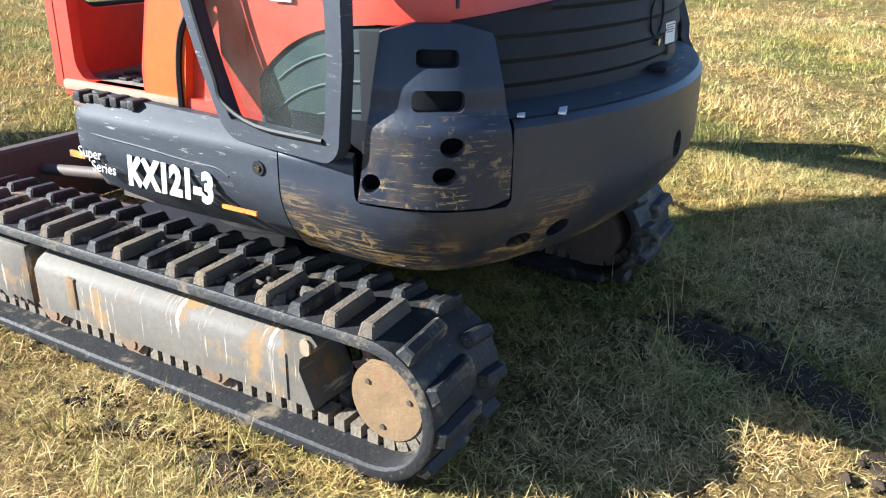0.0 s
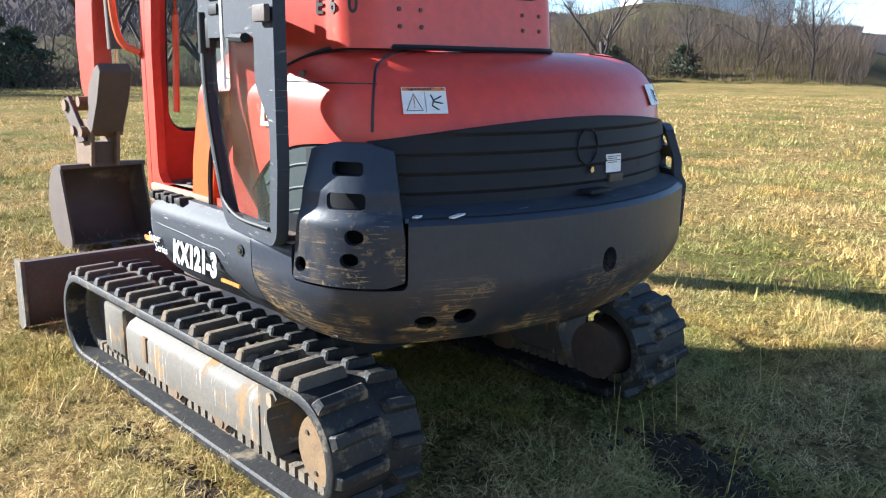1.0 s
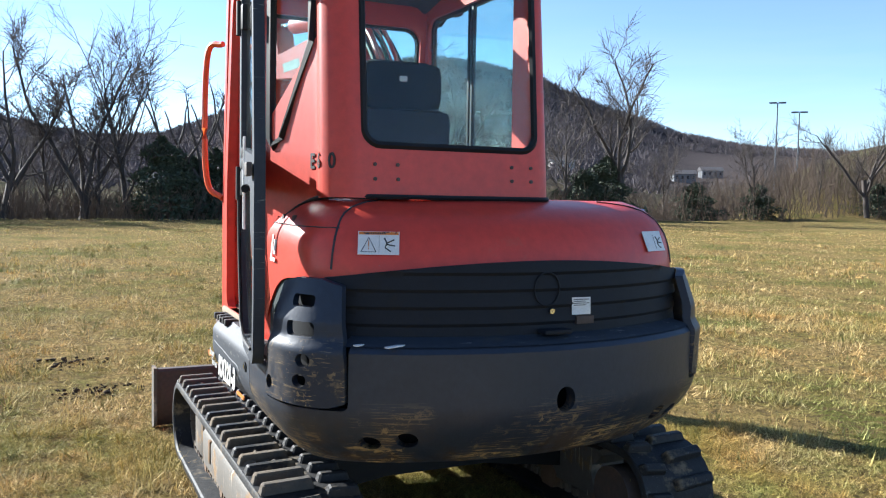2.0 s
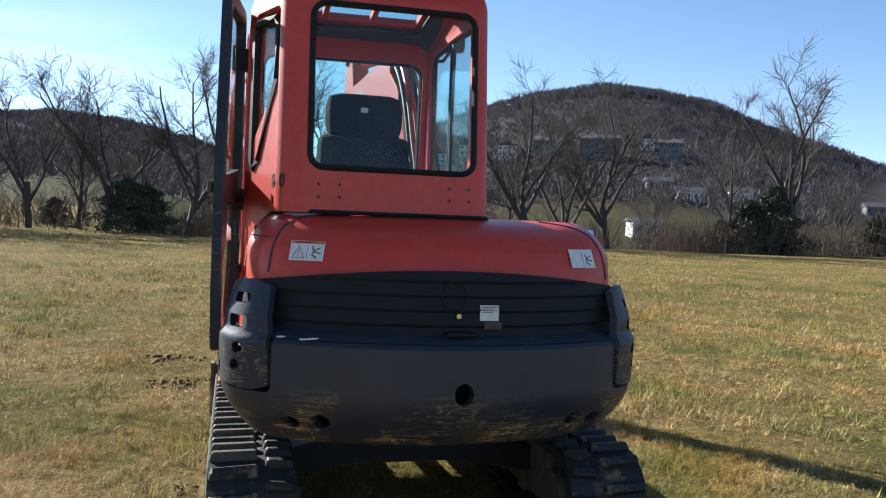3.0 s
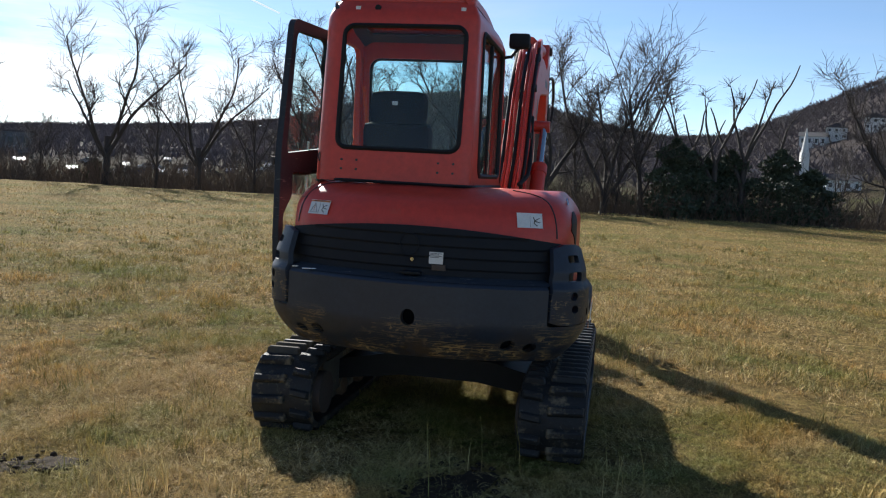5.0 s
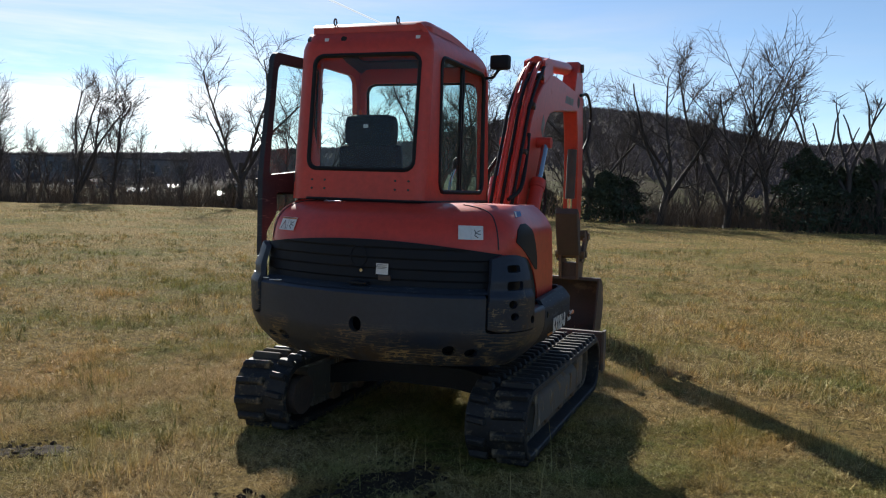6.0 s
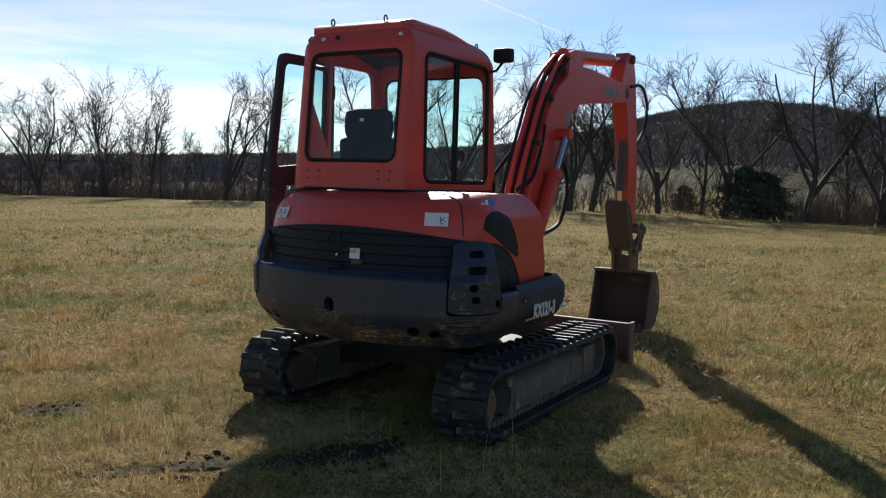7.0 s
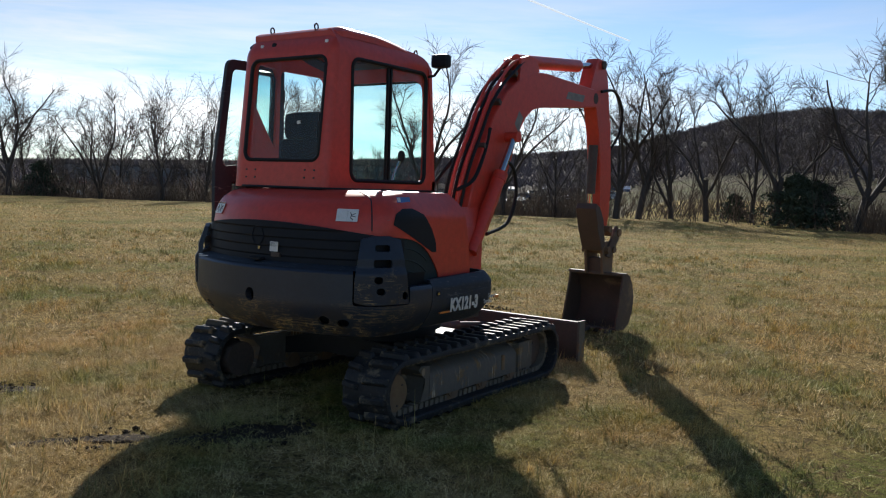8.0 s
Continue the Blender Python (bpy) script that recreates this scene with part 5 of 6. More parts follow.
def field_material():
    m = bpy.data.materials.new("winter_grass_field")
    m.use_nodes = True
    n, l = m.node_tree.nodes, m.node_tree.links
    p = n["Principled BSDF"]
    p.inputs["Roughness"].default_value = 0.95
    p.inputs["Specular IOR Level"].default_value = 0.02
    tc = n.new("ShaderNodeTexCoord")

    def nz(sc, detail=6.0, ro=0.6):
        t = n.new("ShaderNodeTexNoise")
        t.inputs["Scale"].default_value, t.inputs["Detail"].default_value, t.inputs["Roughness"].default_value = sc, detail, ro
        l.new(tc.outputs["Object"], t.inputs["Vector"])
        return t.outputs["Fac"]

    def mr(src, a, b):
        r = n.new("ShaderNodeMapRange")
        r.inputs["From Min"].default_value, r.inputs["From Max"].default_value = a, b
        l.new(src, r.inputs["Value"])
        return r.outputs[0]

    def mix(f, a, b):
        x = n.new("ShaderNodeMixRGB")
        for sock, v in ((x.inputs[0], f), (x.inputs[1], a), (x.inputs[2], b)):
            if isinstance(v, tuple):
                sock.default_value = (*v, 1)
            else:
                l.new(v, sock)
        return x.outputs[0]
    straw = mix(mr(nz(14.0), .35, .65), (0.44, 0.312, 0.120), (0.25, 0.170, 0.064))
    green = mix(mr(nz(30.0), .3, .7), (0.20, 0.20, 0.050), (0.105, 0.112, 0.030))
    grass = mix(mr(nz(0.45, 7.0, .75), .455, .60), straw, green)
    grass = mix(mr(nz(3.2, 8.0, .8), .51, .59), grass, (0.250, 0.180, 0.075))
    grass = mix(mr(nz(10.0, 8.0, .8), .51, .57), grass, (0.140, 0.102, 0.046))
    grass = mix(mr(nz(45.0, 3.0), .50, .66), grass, (0.110, 0.080, 0.040))
    bare = mix(mr(nz(0.9, 7.0, .75), .66, .70), grass, (0.085, 0.055, 0.03))
    far = mix(mr(nz(0.05), .35, .65), (0.055, 0.047, 0.046), (0.070, 0.058, 0.056))
    far = mix(mr(nz(0.35), .45, .6), far, (0.064, 0.054, 0.053))
    ln = n.new("ShaderNodeVectorMath"); ln.operation = "LENGTH"
    l.new(tc.outputs["Object"], ln.inputs[0])
    sz = n.new("ShaderNodeSeparateXYZ")
    l.new(tc.outputs["Object"], sz.inputs[0])
    valley = mix(mr(nz(0.08), .42, .58), (0.072, 0.070, 0.030), (0.072, 0.058, 0.036))      # meadows and stubble this side of the hill
    far = mix(mr(ln.outputs["Value"], 250.0, 170.0), far, valley)
    out_of = n.new("ShaderNodeMath")
    out_of.operation = "MAXIMUM"
    l.new(mr(ln.outputs["Value"], 64.0, 78.0), out_of.inputs[0])
    l.new(mr(sz.outputs["Z"], -0.25, -0.7), out_of.inputs[1])
    col = mix(out_of.outputs[0], bare, far)
    l.new(col, p.inputs["Base Color"])
    b = n.new("ShaderNodeBump")
    b.inputs["Strength"].default_value, b.inputs["Distance"].default_value = 1.0, 0.16
    l.new(nz(7.0, 10.0, .75), b.inputs["Height"])
    l.new(b.outputs[0], p.inputs["Normal"])
    return m


FIELD = field_material()
radii = [0, .7, 1.5, 2.5, 3.5, 4.5, 5.5, 6.5, 8, 10, 12, 15, 18, 22, 26, 30, 33, 36, 39, 42, 46, 50, 55, 60, 66, 74, 84, 100, 125, 155, 190, 230, 280, 330, 380, 430, 480, 520, 560, 640, 800, 1200, 2400, 4500]
cols = 240
bm = bmesh.new()
centre = bm.verts.new((0, 0, 0))
rings = []
for r in radii[1:]:
    rings.append([])
    for k in range(cols):
        a = 2 * math.pi * k / cols
        x, y = r * math.sin(a), r * math.cos(a)
        rings[-1].append(bm.verts.new((x, y, height(x, y))))
for k in range(cols):
    bm.faces.new((centre, rings[0][k], rings[0][(k + 1) % cols]))
for a, b in zip(rings, rings[1:]):
    for k in range(cols):
        bm.faces.new((a[k], b[k], b[(k + 1) % cols], a[(k + 1) % cols]))
ground = new("ground", finish("ground", bm, FIELD, 60))
tagged(ground, "mown winter pasture, straw-coloured with green patches, running to wooded hills", "ground", kind="structure")


# ---- grass ----
def grass_material():
    m = bpy.data.materials.new("grass_blades")
    m.use_nodes = True
    n, l = m.node_tree.nodes, m.node_tree.links
    p = n["Principled BSDF"]
    p.inputs["Roughness"].default_value = 0.65
    p.inputs["Specular IOR Level"].default_value = 0.06
    geo = n.new("ShaderNodeNewGeometry")
    tc = n.new("ShaderNodeTexCoord")
    r1 = n.new("ShaderNodeValToRGB")
    cr = r1.color_ramp
    cr.elements[0].position, cr.elements[0].color = 0.0, (0.25, 0.180, 0.095, 1)
    cr.elements[1].position, cr.elements[1].color = 1.0, (0.84, 0.65, 0.33, 1)
    e = cr.elements.new(0.55); e.color = (0.53, 0.365, 0.142, 1)
    r2 = n.new("ShaderNodeValToRGB")
    cr = r2.color_ramp
    cr.elements[0].color, cr.elements[1].color = (0.11, 0.125, 0.030, 1), (0.46, 0.44, 0.16, 1)
    for r in (r1, r2):
        l.new(geo.outputs["Random Per Island"], r.inputs[0])
    no = n.new("ShaderNodeTexNoise")
    no.inputs["Scale"].default_value, no.inputs["Detail"].default_value, no.inputs["Roughness"].default_value = 0.45, 7.0, 0.75
    l.new(tc.outputs["Object"], no.inputs["Vector"])
    mr = n.new("ShaderNodeMapRange")
    mr.inputs["From Min"].default_value, mr.inputs["From Max"].default_value = 0.455, 0.60
    l.new(no.outputs["Fac"], mr.inputs["Value"])
    mx = n.new("ShaderNodeMixRGB")
    l.new(mr.outputs[0], mx.inputs[0]); l.new(r1.outputs[0], mx.inputs[1]); l.new(r2.outputs[0], mx.inputs[2])
    # swathes of ripe gold among the paler straw
    n2 = n.new("ShaderNodeTexNoise")
    n2.inputs["Scale"].default_value, n2.inputs["Detail"].default_value, n2.inputs["Roughness"].default_value = 0.8, 6.0, 0.7
    l.new(tc.outputs["Object"], n2.inputs["Vector"])
    m2 = n.new("ShaderNodeMapRange")
    m2.inputs["From Min"].default_value, m2.inputs["From Max"].default_value, m2.inputs["To Max"].default_value = 0.46, 0.60, 0.75
    l.new(n2.outputs["Fac"], m2.inputs["Value"])
    gold = n.new("ShaderNodeMixRGB"); gold.blend_type = "MULTIPLY"; gold.inputs[2].default_value = (1.0, 0.80, 0.52, 1)
    l.new(m2.outputs[0], gold.inputs[0]); l.new(mx.outputs[0], gold.inputs[1])
    mx = gold
    l.new(mx.outputs[0], p.inputs["Base Color"])
    tr = n.new("ShaderNodeBsdfTranslucent")
    l.new(mx.outputs[0], tr.inputs[0])
    ms = n.new("ShaderNodeMixShader"); ms.inputs[0].default_value = 0.15
    l.new(p.outputs[0], ms.inputs[1]); l.new(tr.outputs[0], ms.inputs[2])
    l.new(ms.outputs[0], n["Material Output"].inputs[0])
    return m


GRASS = grass_material()
rng = np.random.default_rng(5)


RUTS = [(-1.53, -2.24, .34, .12, .62), (-.24, -2.52, .40, .085, .95), (.28, -1.90, .48, .16, 1.05), (-.98, -.95, .20, .06, 1.57)]      # x, y, half length, half width, turn of torn soil


def wobble(x, y):
    return np.sin(x * 9 + 2 * np.sin(y * 7)) * .22 + np.sin(y * 17 + x * 13) * .13


def blades(name, count, centre, spread, length, width, label, keep=None, even=1.0, flat=(25, 85), matted=0.0, plain=False, at=None, mat=None):
    """Bent blades of grass, a quad and a tip each, or plain slivers farther out; matted ones lie on one another."""
    r = (spread[0] ** 2 + (spread[1] ** 2 - spread[0] ** 2) * rng.random(count)) ** .5 if even == 0.5 else spread[0] + (spread[1] - spread[0]) * rng.random(count) ** even
    a = rng.random(count) * 2 * np.pi
    x, y = centre[0] + r * np.cos(a), centre[1] + r * np.sin(a)
    if at is not None:
        x, y = at
        r = np.hypot(x - centre[0], y - centre[1])
    clump = np.sin(x * 3.1 + np.sin(y * 2.3) * 2) * np.sin(y * 2.7 + np.sin(x * 1.9) * 2) + 0.35 * np.sin(x * 11) * np.sin(y * 9.5)
    clump = clump + 0.9 * np.sin(x * 23 + 3 * np.sin(y * 7)) * np.sin(y * 21 + 3 * np.sin(x * 6))
    ok = (rng.random(count) < 0.70 + 0.38 * clump) | (at is not None)
    if keep is not None:
        ok &= keep(x, y)
    x, y, r, clump = x[ok], y[ok], r[ok], clump[ok]
    n = len(x)
    ln = length * (0.45 + 0.9 * rng.random(n)) * np.maximum(.4, 1 + (0.30 if not plain else 0.55) * clump)
    wd = width * (0.6 + 0.8 * rng.random(n)) * (1 + np.maximum(0, r - 3) * 0.05)
    head = rng.random(n) * 2 * np.pi
    tilt = np.radians(flat[0] + (flat[1] - flat[0]) * np.clip(rng.random(n) ** .8 - (.22 * clump if plain else 0), 0, 1))
    dx, dy = np.cos(head), np.sin(head)
    roll = rng.random(n) - .5
    sx, sy, sz = -dy * wd / 2, dx * wd / 2, roll * wd * .7
    z0 = np.array([height(u, v) for u, v in zip(x, y)]) - 0.004 + matted * rng.random(n) ** 2 * (1 + .5 * clump)
    mid = ln * 0.55
    mx, my, mz = x + dx * mid * np.sin(tilt * .75), y + dy * mid * np.sin(tilt * .75), z0 + mid * np.cos(tilt * .75)
    side = (rng.random(n) - .5) * ln * .5
    tx, ty = mx + dx * ln * .45 * np.sin(tilt * 1.12) - dy * side, my + dy * ln * .45 * np.sin(tilt * 1.12) + dx * side
    tz = np.maximum(mz + ln * .45 * np.cos(tilt * 1.12), 0.004 + z0 * .6)
    low = [np.stack([x - sx, y - sy, z0 - sz], 1), np.stack([x + sx, y + sy, z0 + sz], 1)]
    tip = [np.stack([tx, ty, tz], 1)]
    if plain:
        v, per, faces = np.stack(low + tip, 1), 3, ((0, 1, 2),)
    else:
        v = np.stack(low + [np.stack([mx + sx * .8, my + sy * .8, mz + sz], 1), np.stack([mx - sx * .8, my - sy * .8, mz - sz], 1)] + tip, 1)
        per, faces = 5, ((0, 1, 2, 3), (3, 2, 4))
    v = v.reshape(-1, 3)
    flat_ids = [q for f in faces for q in f]
    me = bpy.data.meshes.new(name)
    me.vertices.add(n * per)
    me.vertices.foreach_set("co", v.reshape(-1))
    me.loops.add(n * len(flat_ids))
    me.loops.foreach_set("vertex_index", (np.arange(n)[:, None] * per + np.array([flat_ids])).reshape(-1))
    me.polygons.add(n * len(faces))
    me.polygons.foreach_set("loop_start", (np.arange(n)[:, None] * len(flat_ids) + np.array([[0, 4][:len(faces)]])).reshape(-1))
    me.update(calc_edges=True)
    me.validate()
    me.materials.append(mat or GRASS)
    return tagged(new(name, me), label, "grass", kind="stuff")


def clear_of_tracks(x, y):
    ok = ~((np.abs(np.abs(x) - .685) < .16) & (y > -1.30) & (y < .40))
    for cx, cy, rx, ry, w in RUTS:
        u, v = (x - cx) * math.cos(w) + (y - cy) * math.sin(w), (y - cy) * math.cos(w) - (x - cx) * math.sin(w)
        ok &= ((u / rx) ** 2 + (v / ry) ** 2 > (.85 + wobble(x, y)) * (1.25 * rng.random(len(x)) ** .45)) | (rng.random(len(x)) < .15)
    return ok


blades("matted_grass", 560000, (-.35, -1.6), (0.0, 3.1), 0.050, 0.0014, "matted pale straw-coloured winter grass with dark gaps", clear_of_tracks, 0.5, (48, 100), .022)
blades("short_grass", 430000, (0.4, -1.4), (2.7, 10.0), 0.058, 0.0050, "short winter grass, straw with green shoots", None, 0.9, (35, 95), .015, True)
blades("far_grass", 300000, (0.4, 0.0), (8.5, 38.0), 0.050, 0.0105, "dry winter grass farther out in the field", None, 0.9, (30, 90), .01, True)

# standing tufts, green and straw
TUFT = material("green_tuft", (0.19, 0.20, 0.055), (0.34, 0.27, 0.105), 1.4, 0.3, 0.7, spec=0.08)
for name, count, hi, label, mat in (("green_tufts", 5200, 18.0, "low green tufts in the winter grass", TUFT), ("straw_tufts", 6000, 18.0, "standing tufts of dry straw-coloured grass", GRASS)):
    r, a = 1.2 + (hi - 1.2) * rng.random(count) ** .85, rng.random(count) * 6.2832
    tx, ty = .5 + r * np.cos(a), -1.4 + r * np.sin(a)
    size = .024 + .07 * rng.random(count) ** 2
    tx, ty = np.repeat(tx, 16) + rng.normal(size=count * 16) * np.repeat(size, 16), np.repeat(ty, 16) + rng.normal(size=count * 16) * np.repeat(size, 16)
    free = clear_of_tracks(tx, ty)
    tx, ty = tx[free], ty[free]
    blades(name, len(tx), (.5, -1.4), (0, 1), .072, .0060, label, None, 1.0, (5, 70), 0.0, True, (tx, ty), mat)

# tall single stems beside the machine
bm = bmesh.new()
for k in range(14):
    x, y = 0.1 + 1.1 * rng.random(), -1.2 - 0.9 * rng.random()
    h, lx, ly = .14 + .16 * rng.random(), .1 * (rng.random() - .5), .1 * (rng.random() - .5)
    tube(bm, [(x, y, -.01), (x + lx * .4, y + ly * .4, h * .6), (x + lx, y + ly, h)], .0016, 4, .5)
tagged(new("tall_stems", finish("tall_stems", bm, GRASS)), "pale dead grass stems standing in the shade", "grass", kind="stuff")

# torn soil and ruts
SOIL = material("torn_soil", (0.060, 0.043, 0.028), (0.030, 0.022, 0.016), 14.0, 0.6, 0.98, bump=0.9, bump_scale=45, spec=0.1)
for k, (cx, cy, rx, ry, turn) in enumerate(RUTS):
    bm = bmesh.new()
    nu, nv = 44, 18
    vs = []
    for i in range(nu + 1):
        for j in range(nv + 1):
            u, v = i / nu * 2 - 1, j / nv * 2 - 1
            a, b = u * rx * 1.25, v * ry * 1.3
            x, y = cx + a * math.cos(turn) - b * math.sin(turn), cy + a * math.sin(turn) + b * math.cos(turn)
            q = 1.0 + float(wobble(x, y)) - math.hypot(u * 1.2, v * 1.25)
            rough = noise.noise(Vector((x * 22, y * 22, k))) * .011 + noise.noise(Vector((x * 60, y * 60, k))) * .006
            vs.append(bm.verts.new((x, y, height(x, y) - .02 + min(1.0, max(0.0, q * 3)) * .030 + (rough if q > 0 else 0.0))))
    for i in range(nu):
        for j in range(nv):
            a = i * (nv + 1) + j
            bm.faces.new((vs[a], vs[a + nv + 1], vs[a + nv + 2], vs[a + 1]))
    tagged(new("torn_soil", finish("torn_soil", bm, SOIL, 60)), "dark torn rut of bare soil in the grass" if k != 3 else "bare soil pressed out beside the track", "soil", kind="stuff")
for cx, cy, rx, ry, count, label in ((-1.5, -2.2, .22, .14, 50, "soil clods along a rut"), (-.22, -2.5, .24, .26, 60, "soil clods along a rut"), (.28, -1.90, .28, .40, 190, "torn soil clods behind the tracks"),
                                     (-1.12, 2.05, .30, .22, 70, "scattered soil clods in the grass"), (-1.3, 3.1, .35, .25, 70, "scattered soil clods in the grass"), (-.97, -.75, .10, .45, 110, "soil pressed out beside the track")):
    bm = bmesh.new()
    for _ in range(count):
        a, q = rng.random() * 6.2832, rng.random() ** .7
        x, y, r = cx + rx * q * math.cos(a), cy + ry * q * math.sin(a), .004 + .015 * rng.random() ** 2
        g = bmesh.ops.create_icosphere(bm, subdivisions=1, radius=r, matrix=Matrix.Translation((x, y, r * .3 + .004)) @ Matrix.Diagonal((1.3, 1.0, .8, 1)))
        for v in g["verts"]:
            v.co += Vector((rng.random() - .5, rng.random() - .5, rng.random() - .5)) * r * .6
    tagged(new("soil_clods", finish("soil_clods", bm, SOIL, 60)), label, "soil", kind="stuff")

# ---- trees at the field's edge ----
BARK = material("grey_bark", (0.075, 0.060, 0.052), (0.044, 0.035, 0.031), 5.0, 0.6, 0.9, bump=0.4, bump_scale=14)
TWIG = material("bare_twigs", (0.100, 0.080, 0.071), (0.070, 0.056, 0.050), 2.0, 0.5, 0.9)
CEDAR = material("cedar_needles", (0.060, 0.078, 0.042), (0.032, 0.044, 0.026), 2.5, 0.6, 0.85, bump=0.3, bump_scale=20)
BRUSH = material("brown_brush", (0.15, 0.105, 0.075), (0.095, 0.07, 0.052), 0.6, 0.6, 0.95)


def sticks(name, segs, mat, sides):
    """Tapered sticks (start, end, radius, radius) as one mesh, quickly."""
    co, fa = [], []
    for a, b, r0, r1 in segs:
        d = (b - a).normalized()
        q = d.to_track_quat("Z", "Y")
        k0 = len(co)
        for p, r in ((a, r0), (b, r1)):
            for k in range(sides):
                t = 6.2832 * k / sides
                co.append(p + q @ Vector((r * math.cos(t), r * math.sin(t), 0)))
        for k in range(sides):
            fa.append((k0 + k, k0 + (k + 1) % sides, k0 + sides + (k + 1) % sides, k0 + sides + k))
    me = bpy.data.meshes.new(name)
    me.from_pydata([tuple(c) for c in co], [], fa)
    me.materials.append(mat)
    me.polygons.foreach_set("use_smooth", [True] * len(me.polygons))
    return me


def grow(seed, tall, spread, count, steep, fork_at, snag=False, stems=0):
    """Limbs and twigs of a bare tree: a leader, limbs leaving it at that steepness, forking into fine twigs."""
    rnd = random.Random(seed)
    limbs, twigs = [], []

    def off(d, angle):
        """A direction turned away from d by that many degrees."""
        w = Vector((rnd.uniform(-1, 1), rnd.uniform(-1, 1), rnd.uniform(-.6, 1)))
        w = (w - d * w.dot(d)).normalized()
        return (d * math.cos(radians(angle)) + w * math.sin(radians(angle))).normalized()

    def walk_on(p, d, length, r0, r1, steps, jitter, lift, into):
        pts = [(p, d, r0)]
        for i in range(steps):
            d = (d + Vector((rnd.uniform(-1, 1), rnd.uniform(-1, 1), rnd.uniform(-1, 1))) * jitter + Vector((0, 0, lift))).normalized()
            q, r = p + d * (length / steps), r0 + (r1 - r0) * (i + 1) / steps
            into.append((p, q, pts[-1][2], r))
            pts.append((q, d, r))
            p = q
        return pts

    def limb(p, d, length, r):
        pts = walk_on(p, d, length, r, r * .28, 7, .12, .06, limbs)
        for i in range(2, 8):
            q, dd, rr = pts[i]
            for _ in range((1 if stems else 2) if not snag else rnd.random() < .35):
                sub = walk_on(q, off(dd, rnd.uniform(28, 62)), length * rnd.uniform(.22, .46), max(.012, rr * .6), .008, 4, .15, .05, twigs)
                for q2, d2, _r in sub[1:]:
                    for _k in range(2):
                        walk_on(q2, off(d2, rnd.uniform(25, 60)), rnd.uniform(.25, .70) * tall / 8, .0075, .004, 1, .1, .02, twigs)
    lean = Vector((rnd.uniform(-.10, .10), rnd.uniform(-.10, .10), 1)).normalized()
    if stems:      # a short bole that splits into several rising limbs
        bole = walk_on(Vector((0, 0, -.3)), lean, tall * fork_at, tall * .019, tall * .015, 5, .05, .02, limbs)
        turn = rnd.uniform(0, 6.28)
        for k in range(stems):
            turn += 6.28 / stems + rnd.uniform(-.5, .5)
            el = radians(steep + rnd.uniform(-12, 14))
            q, dd, rr = bole[rnd.choice((3, 4, 5, 5))]
            main = walk_on(q, Vector((math.cos(turn) * math.cos(el), math.sin(turn) * math.cos(el), math.sin(el))), tall * (.78 - fork_at * .6) * rnd.uniform(.75, 1.15),
                           rr * rnd.uniform(.55, .75), tall * .003, 10, .15, .05, limbs)
            for i in (2, 4, 5, 7, 8, 9, 10):
                for _ in range(int(rnd.random() < count / 7)):
                    q2, d2, r2 = main[i]
                    limb(q2, off(d2, rnd.uniform(25, 60)), tall * spread * rnd.uniform(.28, .62) * (1.15 - .06 * i), max(.016, r2 * .55))
        return limbs, twigs
    spine = walk_on(Vector((0, 0, -.3)), lean, tall * (.66 if not snag else .8), tall * .015, tall * .006, 14, .055, .02, limbs)
    turn = rnd.uniform(0, 6.28)
    for k in range(count):
        f = fork_at + (1 - fork_at) * (k + rnd.uniform(.1, .9)) / count
        q, dd, rr = spine[min(14, max(1, round(f * 14)))]
        turn += 2.4 + rnd.uniform(-.5, .5)
        el = radians(steep + 26 * f + rnd.uniform(-16, 16))
        limb(q, Vector((math.cos(turn) * math.cos(el), math.sin(turn) * math.cos(el), math.sin(el))), tall * spread * (.70 + .35 * math.sin(math.pi * f)) * rnd.uniform(.6, 1.25), rr * rnd.uniform(.42, .62))
    return limbs, twigs


def tree(seed, tall, spread, count, steep, fork_at, label, snag=False, stems=0):
    limbs, twigs = grow(seed, tall, spread, count, steep, fork_at, snag, stems)
    t = thing("bare_tree", label, "tree", group="trees along the field edge")
    for nm, mesh in (("trunk", sticks("trunk", limbs, BARK, 5)), ("crown", sticks("crown", twigs, TWIG, 3))):
        ob = new(nm, mesh)
        ob.parent = t
    return t


KINDS = [tree(11, 8.0, .52, 13, 36, .26, "bare broad-crowned tree with fine twigs at the field edge"),
         tree(23, 8.5, .46, 14, 50, .22, "tall bare tree with upswept limbs at the field edge"),
         tree(37, 6.5, .36, 10, 46, .20, "slender bare sapling at the field edge"),
         tree(52, 7.0, .60, 12, 28, .30, "bare spreading tree with crooked limbs at the field edge"),
         tree(71, 8.2, .34, 7, 40, .35, "broken half-dead tree with few stub limbs", True),
         tree(83, 5.5, .55, 13, 40, .06, "low twiggy tree branching from its foot"),
         tree(97, 8.5, .46, 7, 66, .30, "bare tree whose dark bole splits into rising limbs", False, 4),
         tree(104, 9.0, .50, 6, 60, .26, "crooked dark bare tree with heavy spreading limbs", False, 5),
         tree(119, 7.5, .38, 6, 74, .12, "several dark stems rising from one foot", False, 4),
         tree(128, 7.0, .20, 2, 72, .40, "storm-broken snag with bare upright stubs", True, 4)]


def at_az(az, r, sink=0.0):
    x, y = r * math.sin(radians(az)), r * math.cos(radians(az))
    return x, y, height(x, y) - sink


